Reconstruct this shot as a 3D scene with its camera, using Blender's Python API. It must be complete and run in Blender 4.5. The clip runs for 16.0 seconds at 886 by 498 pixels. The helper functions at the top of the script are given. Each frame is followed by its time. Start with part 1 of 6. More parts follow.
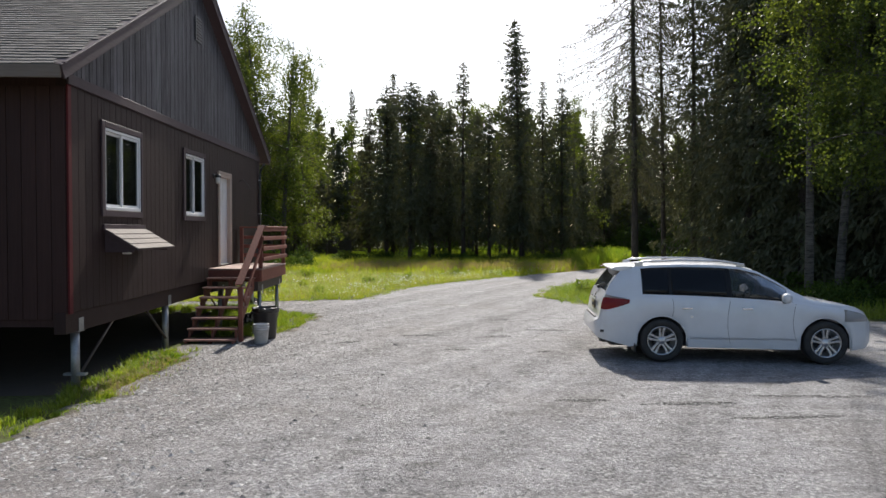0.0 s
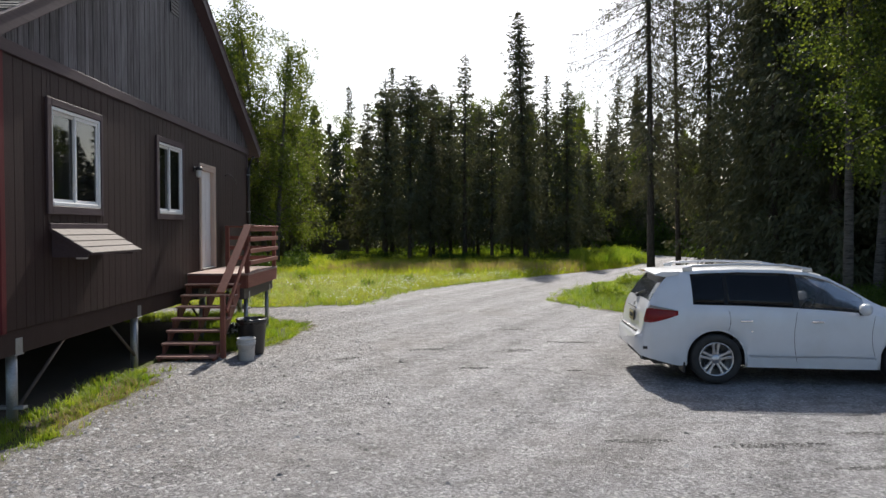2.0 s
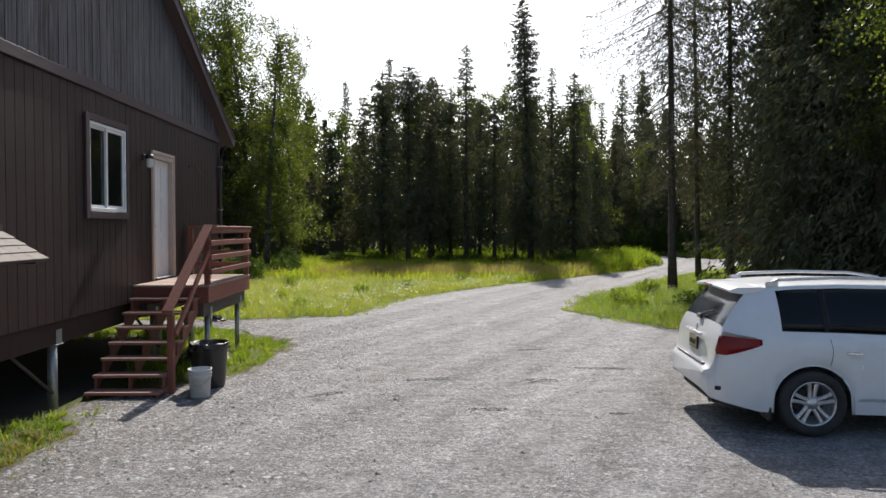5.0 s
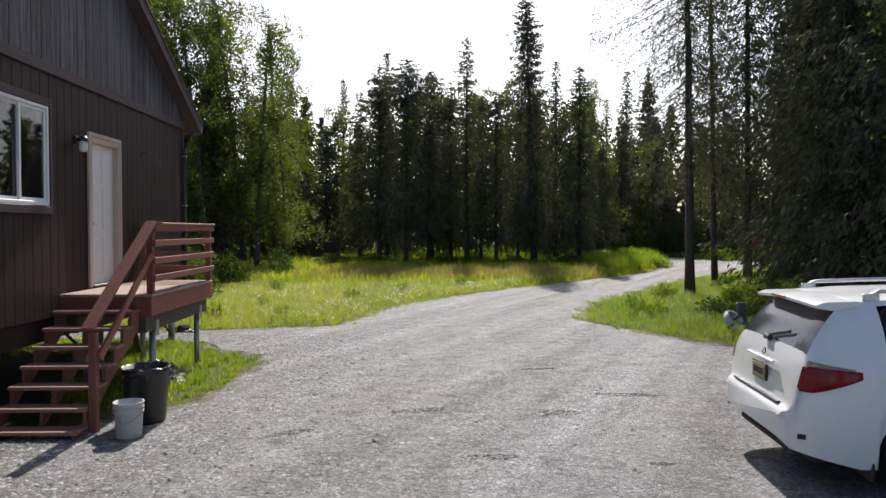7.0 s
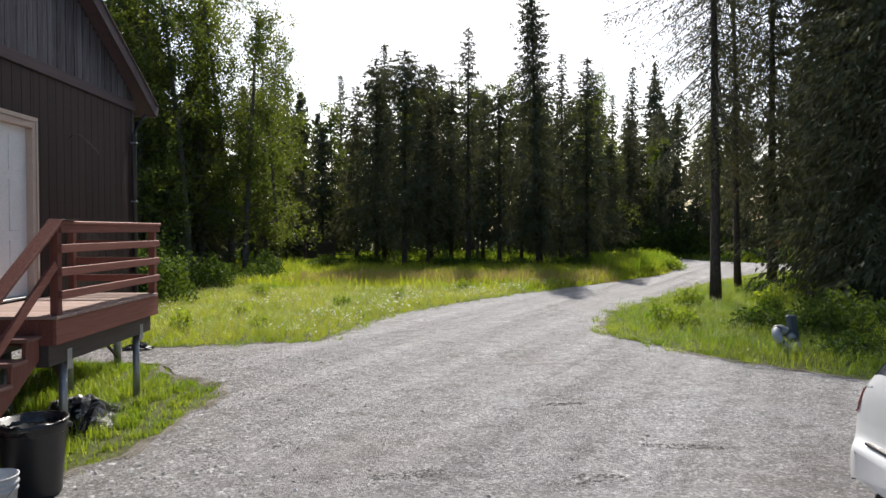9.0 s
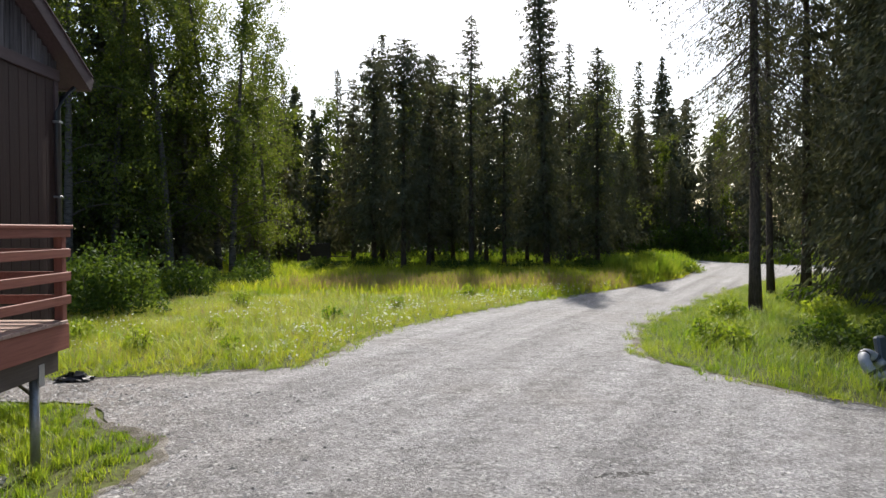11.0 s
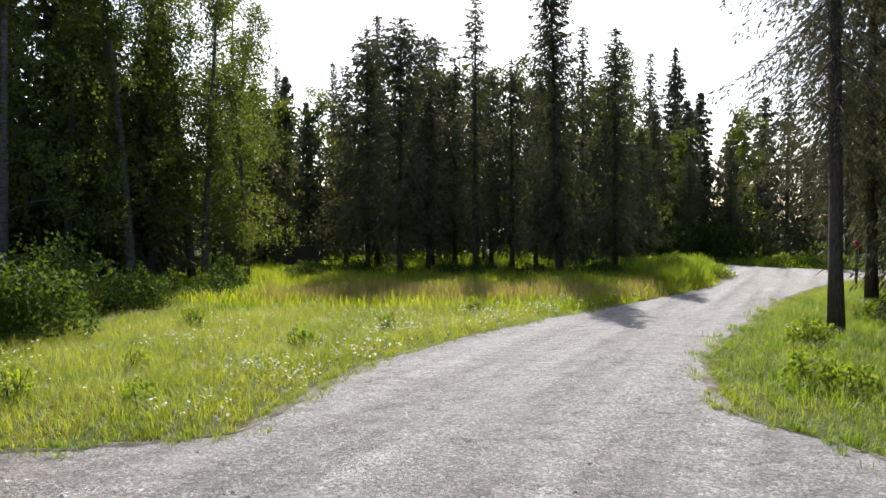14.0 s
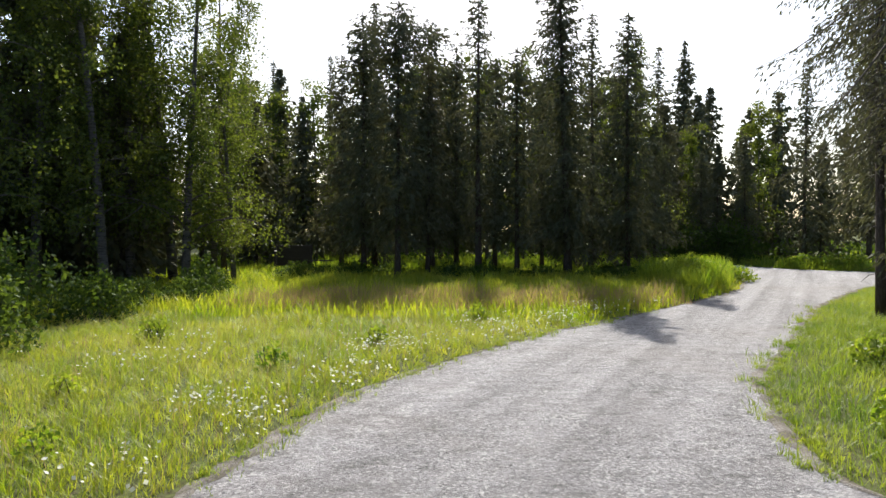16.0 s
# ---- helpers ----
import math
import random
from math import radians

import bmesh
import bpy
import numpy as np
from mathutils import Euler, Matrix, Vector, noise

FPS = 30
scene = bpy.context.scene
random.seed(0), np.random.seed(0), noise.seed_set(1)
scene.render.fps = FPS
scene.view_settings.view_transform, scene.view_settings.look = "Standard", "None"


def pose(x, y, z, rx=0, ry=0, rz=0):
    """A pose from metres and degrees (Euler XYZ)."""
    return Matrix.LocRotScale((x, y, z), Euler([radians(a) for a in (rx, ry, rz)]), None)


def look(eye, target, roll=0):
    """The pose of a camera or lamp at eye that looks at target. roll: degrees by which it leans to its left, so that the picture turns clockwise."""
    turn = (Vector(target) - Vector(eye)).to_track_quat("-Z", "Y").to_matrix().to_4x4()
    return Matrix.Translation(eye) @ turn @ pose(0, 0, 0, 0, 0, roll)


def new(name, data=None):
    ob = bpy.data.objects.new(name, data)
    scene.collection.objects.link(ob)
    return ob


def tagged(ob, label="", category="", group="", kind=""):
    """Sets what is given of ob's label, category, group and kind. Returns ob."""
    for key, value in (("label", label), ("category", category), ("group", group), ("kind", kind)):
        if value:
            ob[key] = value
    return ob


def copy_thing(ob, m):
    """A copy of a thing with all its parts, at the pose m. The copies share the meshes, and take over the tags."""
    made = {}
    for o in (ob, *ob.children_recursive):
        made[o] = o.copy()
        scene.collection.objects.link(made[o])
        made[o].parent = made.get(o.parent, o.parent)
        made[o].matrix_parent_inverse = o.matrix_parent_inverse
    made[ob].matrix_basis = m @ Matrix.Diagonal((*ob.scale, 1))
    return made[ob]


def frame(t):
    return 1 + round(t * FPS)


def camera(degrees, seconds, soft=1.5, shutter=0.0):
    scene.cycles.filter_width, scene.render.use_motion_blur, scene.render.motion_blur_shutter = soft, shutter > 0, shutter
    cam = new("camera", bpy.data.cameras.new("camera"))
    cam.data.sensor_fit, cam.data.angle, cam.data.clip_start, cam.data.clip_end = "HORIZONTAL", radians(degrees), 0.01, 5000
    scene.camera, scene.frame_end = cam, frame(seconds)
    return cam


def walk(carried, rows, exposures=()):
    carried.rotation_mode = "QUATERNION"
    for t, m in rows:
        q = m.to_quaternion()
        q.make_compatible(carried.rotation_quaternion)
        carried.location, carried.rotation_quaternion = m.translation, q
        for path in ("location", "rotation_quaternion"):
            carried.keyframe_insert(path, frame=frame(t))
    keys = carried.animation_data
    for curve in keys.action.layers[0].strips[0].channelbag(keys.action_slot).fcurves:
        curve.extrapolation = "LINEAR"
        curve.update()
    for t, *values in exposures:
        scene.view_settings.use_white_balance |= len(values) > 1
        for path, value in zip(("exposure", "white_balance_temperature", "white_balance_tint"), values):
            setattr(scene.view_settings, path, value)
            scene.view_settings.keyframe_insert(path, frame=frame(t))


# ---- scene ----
cam = camera(65.0, 16.0)
PATH = [
    (0.0, (5.01, -16.90, 2.345), (5.060, -14.902, 2.291), 0.2),
    (0.5, (4.923, -16.408, 2.351), (4.976, -14.41, 2.296), 0.2),
    (1, (4.84, -15.915, 2.366), (4.897, -13.916, 2.308), 0.25),
    (1.5, (4.804, -15.443, 2.352), (4.863, -13.445, 2.294), 0.2),
    (2, (4.779, -15.009, 2.353), (4.837, -13.011, 2.296), 0.1),
    (2.5, (4.762, -14.554, 2.359), (4.821, -12.555, 2.301), 0.05),
    (3, (4.738, -14.11, 2.367), (4.797, -12.112, 2.31), 0.05),
    (3.5, (4.725, -13.685, 2.385), (4.785, -11.686, 2.327), 0.05),
    (4, (4.711, -13.276, 2.397), (4.773, -11.277, 2.338), 0.1),
    (6.5, (4.882, -10.892, 2.342), (4.942, -8.894, 2.286), 0.1),
    (7, (4.912, -10.35, 2.328), (4.971, -8.352, 2.273), 0.1),
    (7.5, (4.931, -9.783, 2.323), (4.99, -7.785, 2.268), 0.1),
    (8, (4.955, -9.216, 2.328), (5.014, -7.218, 2.272), 0.1),
    (8.5, (4.978, -8.637, 2.332), (5.036, -6.638, 2.276), 0.1),
    (9, (4.985, -8.029, 2.338), (5.043, -6.031, 2.283), 0.1),
    (11.5, (4.904, -4.759, 2.383), (4.965, -2.761, 2.327), 0.0),
    (12, (4.922, -4.073, 2.382), (4.982, -2.075, 2.327), 0.0),
    (12.5, (4.954, -3.383, 2.382), (5.013, -1.385, 2.328), 0.0),
    (13, (4.984, -2.687, 2.368), (5.043, -0.688, 2.315), 0.05),
    (13.5, (5.017, -2.017, 2.36), (5.075, -0.019, 2.307), 0.05),
    (14, (5.036, -1.408, 2.362), (5.094, 0.591, 2.309), 0.05),
    (14.5, (5.046, -0.832, 2.371), (5.104, 1.167, 2.318), 0.1),
    (15, (5.068, -0.255, 2.377), (5.125, 1.744, 2.324), 0.1),
    (15.5, (5.103, 0.311, 2.381), (5.158, 2.31, 2.328), 0.1),
    (16, (5.136, 0.86, 2.376), (5.19, 2.858, 2.32), 0.15),
]
walk(cam, [(t, look(eye, target, roll)) for t, eye, target, roll in PATH], exposures=[(0.0, 0.52), (4.0, 0.53), (8.0, 0.58), (12.5, 0.77), (16.0, 0.87)])

# ---- light: a clear midday sun ahead of the camera, bright summer sky ----
SUN_ELEV, SUN_AZ = 42.5, 4.0          # degrees; azimuth from +y towards +x
world = bpy.data.worlds.new("sky")
scene.world = world
world.use_nodes = True
wn = world.node_tree
sky = wn.nodes.new("ShaderNodeTexSky")
sky.sky_type = "NISHITA"
sky.sun_disc = False
sky.sun_elevation, sky.sun_rotation = radians(SUN_ELEV), radians(SUN_AZ)
sky.dust_density, sky.air_density, sky.ozone_density = 2.2, 1.0, 1.2
wn.links.new(sky.outputs[0], wn.nodes["Background"].inputs[0])
wn.nodes["Background"].inputs[1].default_value = 0.115
sun = new("sun", bpy.data.lights.new("sun", "SUN"))
sun.data.energy, sun.data.angle, sun.data.color = 4.8, radians(0.53), (1.0, 0.95, 0.87)
sd = Vector((math.sin(radians(SUN_AZ)) * math.cos(radians(SUN_ELEV)), math.cos(radians(SUN_AZ)) * math.cos(radians(SUN_ELEV)), math.sin(radians(SUN_ELEV))))
sun.matrix_world = look(tuple(sd * 60), (0, 0, 0))


# ---- materials ----
class Mat:
    """A node material under construction."""
    def __init__(self, name):
        self.m = bpy.data.materials.new(name)
        self.m.use_nodes = True
        self.t = self.m.node_tree
        self.b = self.t.nodes["Principled BSDF"]
        self.out = self.t.nodes["Material Output"]

    def n(self, kind, **kw):
        node = self.t.nodes.new(kind)
        for k, v in kw.items():
            node.inputs[k.replace("_", " ")].default_value = v
        return node

    def link(self, a, b):
        self.t.links.new(a, b)

    def coord(self, sx=1.0, sy=1.0, sz=1.0, kind="Object"):
        c = self.t.nodes.new("ShaderNodeTexCoord")
        mp = self.t.nodes.new("ShaderNodeMapping")
        mp.inputs["Scale"].default_value = (sx, sy, sz)
        self.link(c.outputs[kind], mp.inputs[0])
        return mp.outputs[0]

    def world(self, sx=1.0, sy=1.0, sz=1.0):
        c = self.t.nodes.new("ShaderNodeNewGeometry")
        mp = self.t.nodes.new("ShaderNodeMapping")
        mp.inputs["Scale"].default_value = (sx, sy, sz)
        self.link(c.outputs["Position"], mp.inputs[0])
        return mp.outputs[0]

    def noise(self, vec, scale, detail=4.0, rough=0.6):
        nz = self.n("ShaderNodeTexNoise", Scale=scale, Detail=detail, Roughness=rough)
        self.link(vec, nz.inputs["Vector"])
        return nz.outputs["Fac"]

    def ramp(self, fac, stops):
        r = self.t.nodes.new("ShaderNodeValToRGB")
        els = r.color_ramp.elements
        while len(els) < len(stops):
            els.new(0.5)
        for e, (p, c) in zip(els, stops):
            e.position = p
            e.color = (*c, 1.0) if len(c) == 3 else c
        self.link(fac, r.inputs[0])
        return r.outputs[0]

    def mix(self, fac, a, b, mode="MIX"):
        mx = self.t.nodes.new("ShaderNodeMix")
        mx.data_type, mx.blend_type = "RGBA", mode
        for sock, v in ((mx.inputs[0], fac), (mx.inputs[6], a), (mx.inputs[7], b)):
            if isinstance(v, (int, float)):
                sock.default_value = v
            elif isinstance(v, tuple):
                sock.default_value = (*v, 1.0)
            else:
                self.link(v, sock)
        return mx.outputs[2]

    def bump(self, height, strength=0.4, distance=0.01):
        bp = self.n("ShaderNodeBump", Strength=strength, Distance=distance)
        self.link(height, bp.inputs["Height"])
        self.link(bp.outputs[0], self.b.inputs["Normal"])

    def island(self):
        return self.t.nodes.new("ShaderNodeNewGeometry").outputs["Random Per Island"]

    def rand(self):
        return self.t.nodes.new("ShaderNodeObjectInfo").outputs["Random"]

    def base(self, col, rough=0.6, metal=0.0, spec=None):
        if isinstance(col, tuple):
            self.b.inputs["Base Color"].default_value = (*col, 1.0)
        else:
            self.link(col, self.b.inputs["Base Color"])
        self.b.inputs["Roughness"].default_value = rough
        self.b.inputs["Metallic"].default_value = metal
        if spec is not None:
            self.b.inputs["Specular IOR Level"].default_value = spec
        return self


def worn(name, col, dark, rough=0.6, scale=3.0, grain=(60, 60, 60), metal=0.0, bump=0.15, spec=None):
    """Painted or plain surface with patches at two scales and fine relief."""
    m = Mat(name)
    big = m.noise(m.world(), scale, 5.0)
    fine = m.noise(m.world(*grain), 1.0, 4.0)
    c = m.mix(m.ramp(big, [(0.35, (0, 0, 0)), (0.7, (1, 1, 1))]), col, dark)
    c = m.mix(0.35, c, m.ramp(fine, [(0.3, tuple(v * 0.55 for v in col)), (0.7, tuple(min(1, v * 1.35) for v in col))]))
    m.base(c, rough, metal, spec)
    m.bump(fine, bump, 0.004)
    return m.m


def foliage(name, cols, trans=0.45, rough=0.55, tint=(1.2, 1.25, 0.6), patch=0.35, spec=0.25):
    """Leaves: per-leaf colour, light coming through, some sheen."""
    m = Mat(name)
    c = m.ramp(m.island(), [(i / (len(cols) - 1), c) for i, c in enumerate(cols)])
    big = m.noise(m.world(), patch, 3.0)
    big = m.ramp(big, [(0.36, (0, 0, 0)), (0.64, (1, 1, 1))])
    c = m.mix(0.5, c, m.mix(big, cols[0], cols[-1]))
    m.base(c, rough, 0.0, spec)
    tr = m.n("ShaderNodeBsdfTranslucent")
    m.link(m.mix(1.0, c, tint, "MULTIPLY"), tr.inputs[0])
    mx = m.n("ShaderNodeMixShader", Fac=trans)
    m.link(m.b.outputs[0], mx.inputs[1])
    m.link(tr.outputs[0], mx.inputs[2])
    m.link(mx.outputs[0], m.out.inputs[0])
    return m.m


def gravel_mat():
    """Crushed stone: three sizes of chips, dust, damp and scuffed patches."""
    m = Mat("gravel")
    w = m.world()

    def chips(scale, stops):
        v = m.n("ShaderNodeTexVoronoi", Scale=scale)
        m.link(w, v.inputs["Vector"])
        sep = m.t.nodes.new("ShaderNodeSeparateColor")
        m.link(v.outputs["Color"], sep.inputs[0])
        return m.ramp(sep.outputs[0], stops), v.outputs["Distance"]

    big, hb = chips(15.0, [(0.0, (0.0, 0.0, 0.0)), (0.88, (0.0, 0.0, 0.0)), (0.92, (0.75, 0.75, 0.75)), (1.0, (0.9, 0.9, 0.9))])
    mid, hm = chips(38.0, [(0.0, (0.07, 0.068, 0.068)), (0.35, (0.24, 0.235, 0.24)), (0.8, (0.40, 0.395, 0.40)), (1.0, (0.75, 0.74, 0.72))])
    grit = m.noise(w, 75.0, 8.0, 0.85)
    c = m.ramp(grit, [(0.35, (0.06, 0.058, 0.058)), (0.45, (0.24, 0.235, 0.237)), (0.55, (0.40, 0.395, 0.40)), (0.64, (0.80, 0.79, 0.78))])
    c = m.mix(0.55, c, mid)
    c = m.mix(m.ramp(m.noise(w, 7.0, 3.0), [(0.5, (0, 0, 0)), (0.62, (1, 1, 1))]), c, m.mix(big, c, (0.47, 0.46, 0.45)))
    scuff = m.noise(m.world(0.9, 1.35, 1), 1.25, 8.0, 0.72)
    c = m.mix(m.ramp(scuff, [(0.33, (0.7, 0.7, 0.7)), (0.43, (0, 0, 0))]), c, (0.13, 0.126, 0.122))
    dusty = m.noise(m.world(0.8, 0.22, 1), 1.1, 6.0)
    c = m.mix(m.ramp(dusty, [(0.48, (0, 0, 0)), (0.72, (0.5, 0.5, 0.5))]), c, (0.40, 0.39, 0.395))
    earth = m.noise(m.world(), 0.33, 4.0)
    c = m.mix(m.ramp(earth, [(0.5, (0, 0, 0)), (0.75, (0.4, 0.4, 0.4))]), c, (0.24, 0.215, 0.19))
    tone = m.noise(m.world(1, 1.6, 1), 2.3, 7.0, 0.7)
    c = m.mix(1.0, c, m.ramp(tone, [(0.28, (0.52, 0.51, 0.50)), (0.5, (0.86, 0.855, 0.855)), (0.72, (1.0, 1.0, 1.0))]), "MULTIPLY")
    # fines washed out and earth trodden in beside the house
    sepx = m.t.nodes.new("ShaderNodeSeparateXYZ")
    wob = m.mix(0.25, m.world(), m.n("ShaderNodeTexNoise", Scale=0.8, Detail=5.0).outputs["Color"], "ADD")
    m.link(wob, sepx.inputs[0])
    scaled = m.t.nodes.new("ShaderNodeMath")
    scaled.operation = "MULTIPLY"
    scaled.inputs[1].default_value = 0.2
    m.link(sepx.outputs[0], scaled.inputs[0])
    c = m.mix(1.0, c, m.ramp(scaled.outputs[0], [(0.12, (0.78, 0.74, 0.695)), (0.42, (0.92, 0.90, 0.88)), (0.75, (1, 1, 1))]), "MULTIPLY")
    # wheel tracks along the driveway: packed pale bands and rougher, darker ones between
    geo = m.t.nodes.new("ShaderNodeNewGeometry")
    turned = m.t.nodes.new("ShaderNodeMapping")
    turned.vector_type = "POINT"
    turned.inputs["Rotation"].default_value = (0, 0, radians(30))
    m.link(geo.outputs["Position"], turned.inputs[0])
    along = m.t.nodes.new("ShaderNodeMapping")
    along.inputs["Scale"].default_value = (1.25, 0.05, 1.0)
    m.link(turned.outputs[0], along.inputs[0])
    track = m.noise(along.outputs[0], 1.0, 3.0, 0.55)
    c = m.mix(1.0, c, m.ramp(track, [(0.36, (0.74, 0.735, 0.735)), (0.52, (0.96, 0.96, 0.96)), (0.66, (1.12, 1.12, 1.13))]), "MULTIPLY")
    m.base(c, 0.9, 0.0, 0.2)

    def combine(op, a, b):
        h = m.t.nodes.new("ShaderNodeMath")
        h.operation = op
        for sock, v in zip(h.inputs, (a, b)):
            if isinstance(v, float):
                sock.default_value = v
            else:
                m.link(v, sock)
        return h.outputs[0]

    lumps = m.noise(w, 22.0, 6.0, 0.8)
    relief = combine("ADD", combine("MULTIPLY", scuff, 1.6), combine("MULTIPLY", lumps, 0.9))
    relief = combine("ADD", relief, combine("MULTIPLY", grit, 0.35))
    m.bump(relief, 1.0, 0.034)
    return m.m


def ground_mat():
    m = Mat("ground_soil")
    n1 = m.noise(m.world(), 0.6, 6.0)
    n2 = m.noise(m.world(), 14.0, 5.0)
    c = m.mix(n1, (0.075, 0.12, 0.025), (0.11, 0.105, 0.045))
    c = m.mix(m.ramp(n2, [(0.4, (0, 0, 0)), (0.65, (0.8, 0.8, 0.8))]), c, (0.05, 0.04, 0.025))
    m.base(c, 0.95, 0, 0.1)
    m.bump(n2, 0.6, 0.05)
    return m.m


def siding_mat(name, col, light, rough=0.62):
    """Stained plywood boards: vertical grain, fading, a tone of its own per board."""
    m = Mat(name)
    g = m.noise(m.world(40, 40, 1.3), 1.0, 6.0, 0.7)
    big = m.noise(m.world(1, 1, 0.5), 0.9, 4.0)
    c = m.mix(m.ramp(g, [(0.42, (0, 0, 0)), (0.72, (1, 1, 1))]), col, light)
    c = m.mix(0.28, c, m.mix(m.rand(), tuple(v * 0.7 for v in col), light))
    c = m.mix(m.ramp(big, [(0.35, (0.4, 0.4, 0.4)), (0.65, (0, 0, 0))]), c, tuple(v * 0.6 for v in col))
    m.base(c, rough, 0, 0.22)
    m.bump(g, 0.5, 0.006)
    return m.m


def wood_mat(name, col, light, axis="y", rough=0.65):
    m = Mat(name)
    sc = {"x": (2, 45, 45), "y": (45, 2, 45), "z": (45, 45, 2)}[axis]
    g = m.noise(m.world(*sc), 1.0, 6.0, 0.65)
    c = m.mix(m.ramp(g, [(0.35, (0, 0, 0)), (0.7, (1, 1, 1))]), col, light)
    c = m.mix(0.35, c, m.mix(m.rand(), tuple(v * 0.65 for v in col), light))
    m.base(c, rough, 0, 0.3)
    m.bump(g, 0.35, 0.004)
    return m.m


def shingle_mat(name="asphalt_shingle", k=1.0):
    m = Mat(name)
    c = m.ramp(m.island(), [(0.0, (0.085 * k, 0.075 * k, 0.07 * k)), (0.5, (0.13 * k, 0.115 * k, 0.105 * k)), (1.0, (0.20 * k, 0.18 * k, 0.165 * k))])
    f = m.noise(m.world(), 160.0, 3.0)
    c = m.mix(0.4, c, m.ramp(f, [(0.3, (0.05, 0.045, 0.04)), (0.7, (0.28, 0.26, 0.24))]))
    m.base(c, 0.9, 0, 0.2)
    m.bump(f, 0.5, 0.004)
    return m.m


def bark_mat(name, col, light, ring=False):
    m = Mat(name)
    if ring:
        g = m.noise(m.world(3, 3, 16), 1.0, 5.0, 0.7)
        c = m.ramp(g, [(0.36, (0.03, 0.028, 0.025)), (0.45, col), (0.8, light)])
    else:
        g = m.noise(m.world(22, 22, 5), 1.0, 6.0, 0.7)
        c = m.ramp(g, [(0.3, tuple(v * 0.4 for v in col)), (0.55, col), (0.8, light)])
    m.base(c, 0.9, 0, 0.15)
    m.bump(g, 0.8, 0.02)
    return m.m


def car_paint():
    m = Mat("white_car_paint")
    dust = m.noise(m.world(), 3.0, 6.0)
    fl = m.noise(m.world(), 260.0, 2.0)
    c = m.mix(m.ramp(dust, [(0.4, (0, 0, 0)), (0.8, (0.35, 0.35, 0.35))]), (0.68, 0.69, 0.71), (0.50, 0.49, 0.47))
    c = m.mix(0.06, c, m.ramp(fl, [(0.4, (0.5, 0.5, 0.5)), (0.7, (0.9, 0.9, 0.9))]))
    m.base(c, 0.32, 0.0, 0.5)
    m.b.inputs["Coat Weight"].default_value = 0.7
    m.b.inputs["Coat Roughness"].default_value = 0.06
    return m.m


def glass_mat(name, tint, rough=0.02, see=0.6):
    """Pane: partly clear, partly dark, with a real glossy face."""
    m = Mat(name)
    m.base(tint, rough, 0.0, 0.6)
    tr = m.n("ShaderNodeBsdfTransparent")
    tr.inputs[0].default_value = (*[0.55 + 0.4 * v for v in tint], 1)
    mx = m.n("ShaderNodeMixShader", Fac=see)
    m.link(m.b.outputs[0], mx.inputs[1])
    m.link(tr.outputs[0], mx.inputs[2])
    gl = m.n("ShaderNodeBsdfGlossy", Roughness=rough)
    fr = m.n("ShaderNodeFresnel", IOR=1.6)
    mx2 = m.n("ShaderNodeMixShader")
    m.link(fr.outputs[0], mx2.inputs[0])
    m.link(mx.outputs[0], mx2.inputs[1])
    m.link(gl.outputs[0], mx2.inputs[2])
    m.link(mx2.outputs[0], m.out.inputs[0])
    return m.m


GRAVEL, SOIL = gravel_mat(), ground_mat()
PALE_STONE = worn("pale_crushed_stone", (0.50, 0.49, 0.47), (0.40, 0.39, 0.37), 0.9, 9.0)
DARK_STONE = worn("dark_damp_stone", (0.10, 0.095, 0.09), (0.065, 0.062, 0.06), 0.85, 9.0)
# soil colour darkened to carry the shade below the house
SHADE_SOIL = worn("shade_dark_soil", (0.055, 0.043, 0.032), (0.035, 0.028, 0.021), 0.95, 2.0, bump=0.5)
STONE = worn("loose_stone", (0.33, 0.325, 0.32), (0.22, 0.21, 0.20), 0.9, 9.0)
SIDING = siding_mat("brown_siding", (0.031, 0.0165, 0.0145), (0.050, 0.028, 0.025))
# pale grain is weathering plus sky and sun sheen put into the colour
SIDING_UP = siding_mat("weathered_sheen_siding", (0.024, 0.019, 0.022), (0.25, 0.235, 0.26))
SIDE_RED = siding_mat("red_brown_siding", (0.04, 0.018, 0.016), (0.065, 0.032, 0.028))
CORNER_RED = siding_mat("dark_red_trim", (0.10, 0.014, 0.016), (0.16, 0.03, 0.03))
TRIM = wood_mat("dark_trim", (0.052, 0.034, 0.037), (0.095, 0.066, 0.072), "y")
FASCIA = wood_mat("tan_fascia", (0.15, 0.11, 0.09), (0.22, 0.17, 0.14), "x")
SHINGLE = shingle_mat()
# awning's paler shingle; part of the sun it catches is in the colour
PALE_SHINGLE = shingle_mat("pale_sunlit_shingle", 1.75)
VINYL = worn("white_vinyl", (0.78, 0.78, 0.79), (0.68, 0.68, 0.68), 0.35, 2.0, bump=0.03)
DOORW = worn("white_door", (0.80, 0.79, 0.78), (0.70, 0.69, 0.67), 0.45, 2.0, bump=0.04)
CASING = worn("tan_casing", (0.50, 0.40, 0.33), (0.40, 0.31, 0.25), 0.6, 2.0, bump=0.1)
REDWOOD = wood_mat("red_stained_wood", (0.17, 0.055, 0.038), (0.30, 0.115, 0.085), "y")
REDWOOD_Z = wood_mat("red_stained_post", (0.15, 0.05, 0.035), (0.26, 0.10, 0.075), "z")
TREAD = wood_mat("worn_tread_wood", (0.20, 0.085, 0.065), (0.38, 0.22, 0.18), "x")
DECKW = wood_mat("worn_deck_wood", (0.27, 0.17, 0.14), (0.45, 0.33, 0.28), "x")
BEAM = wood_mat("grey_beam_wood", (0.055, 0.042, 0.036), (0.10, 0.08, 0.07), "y")
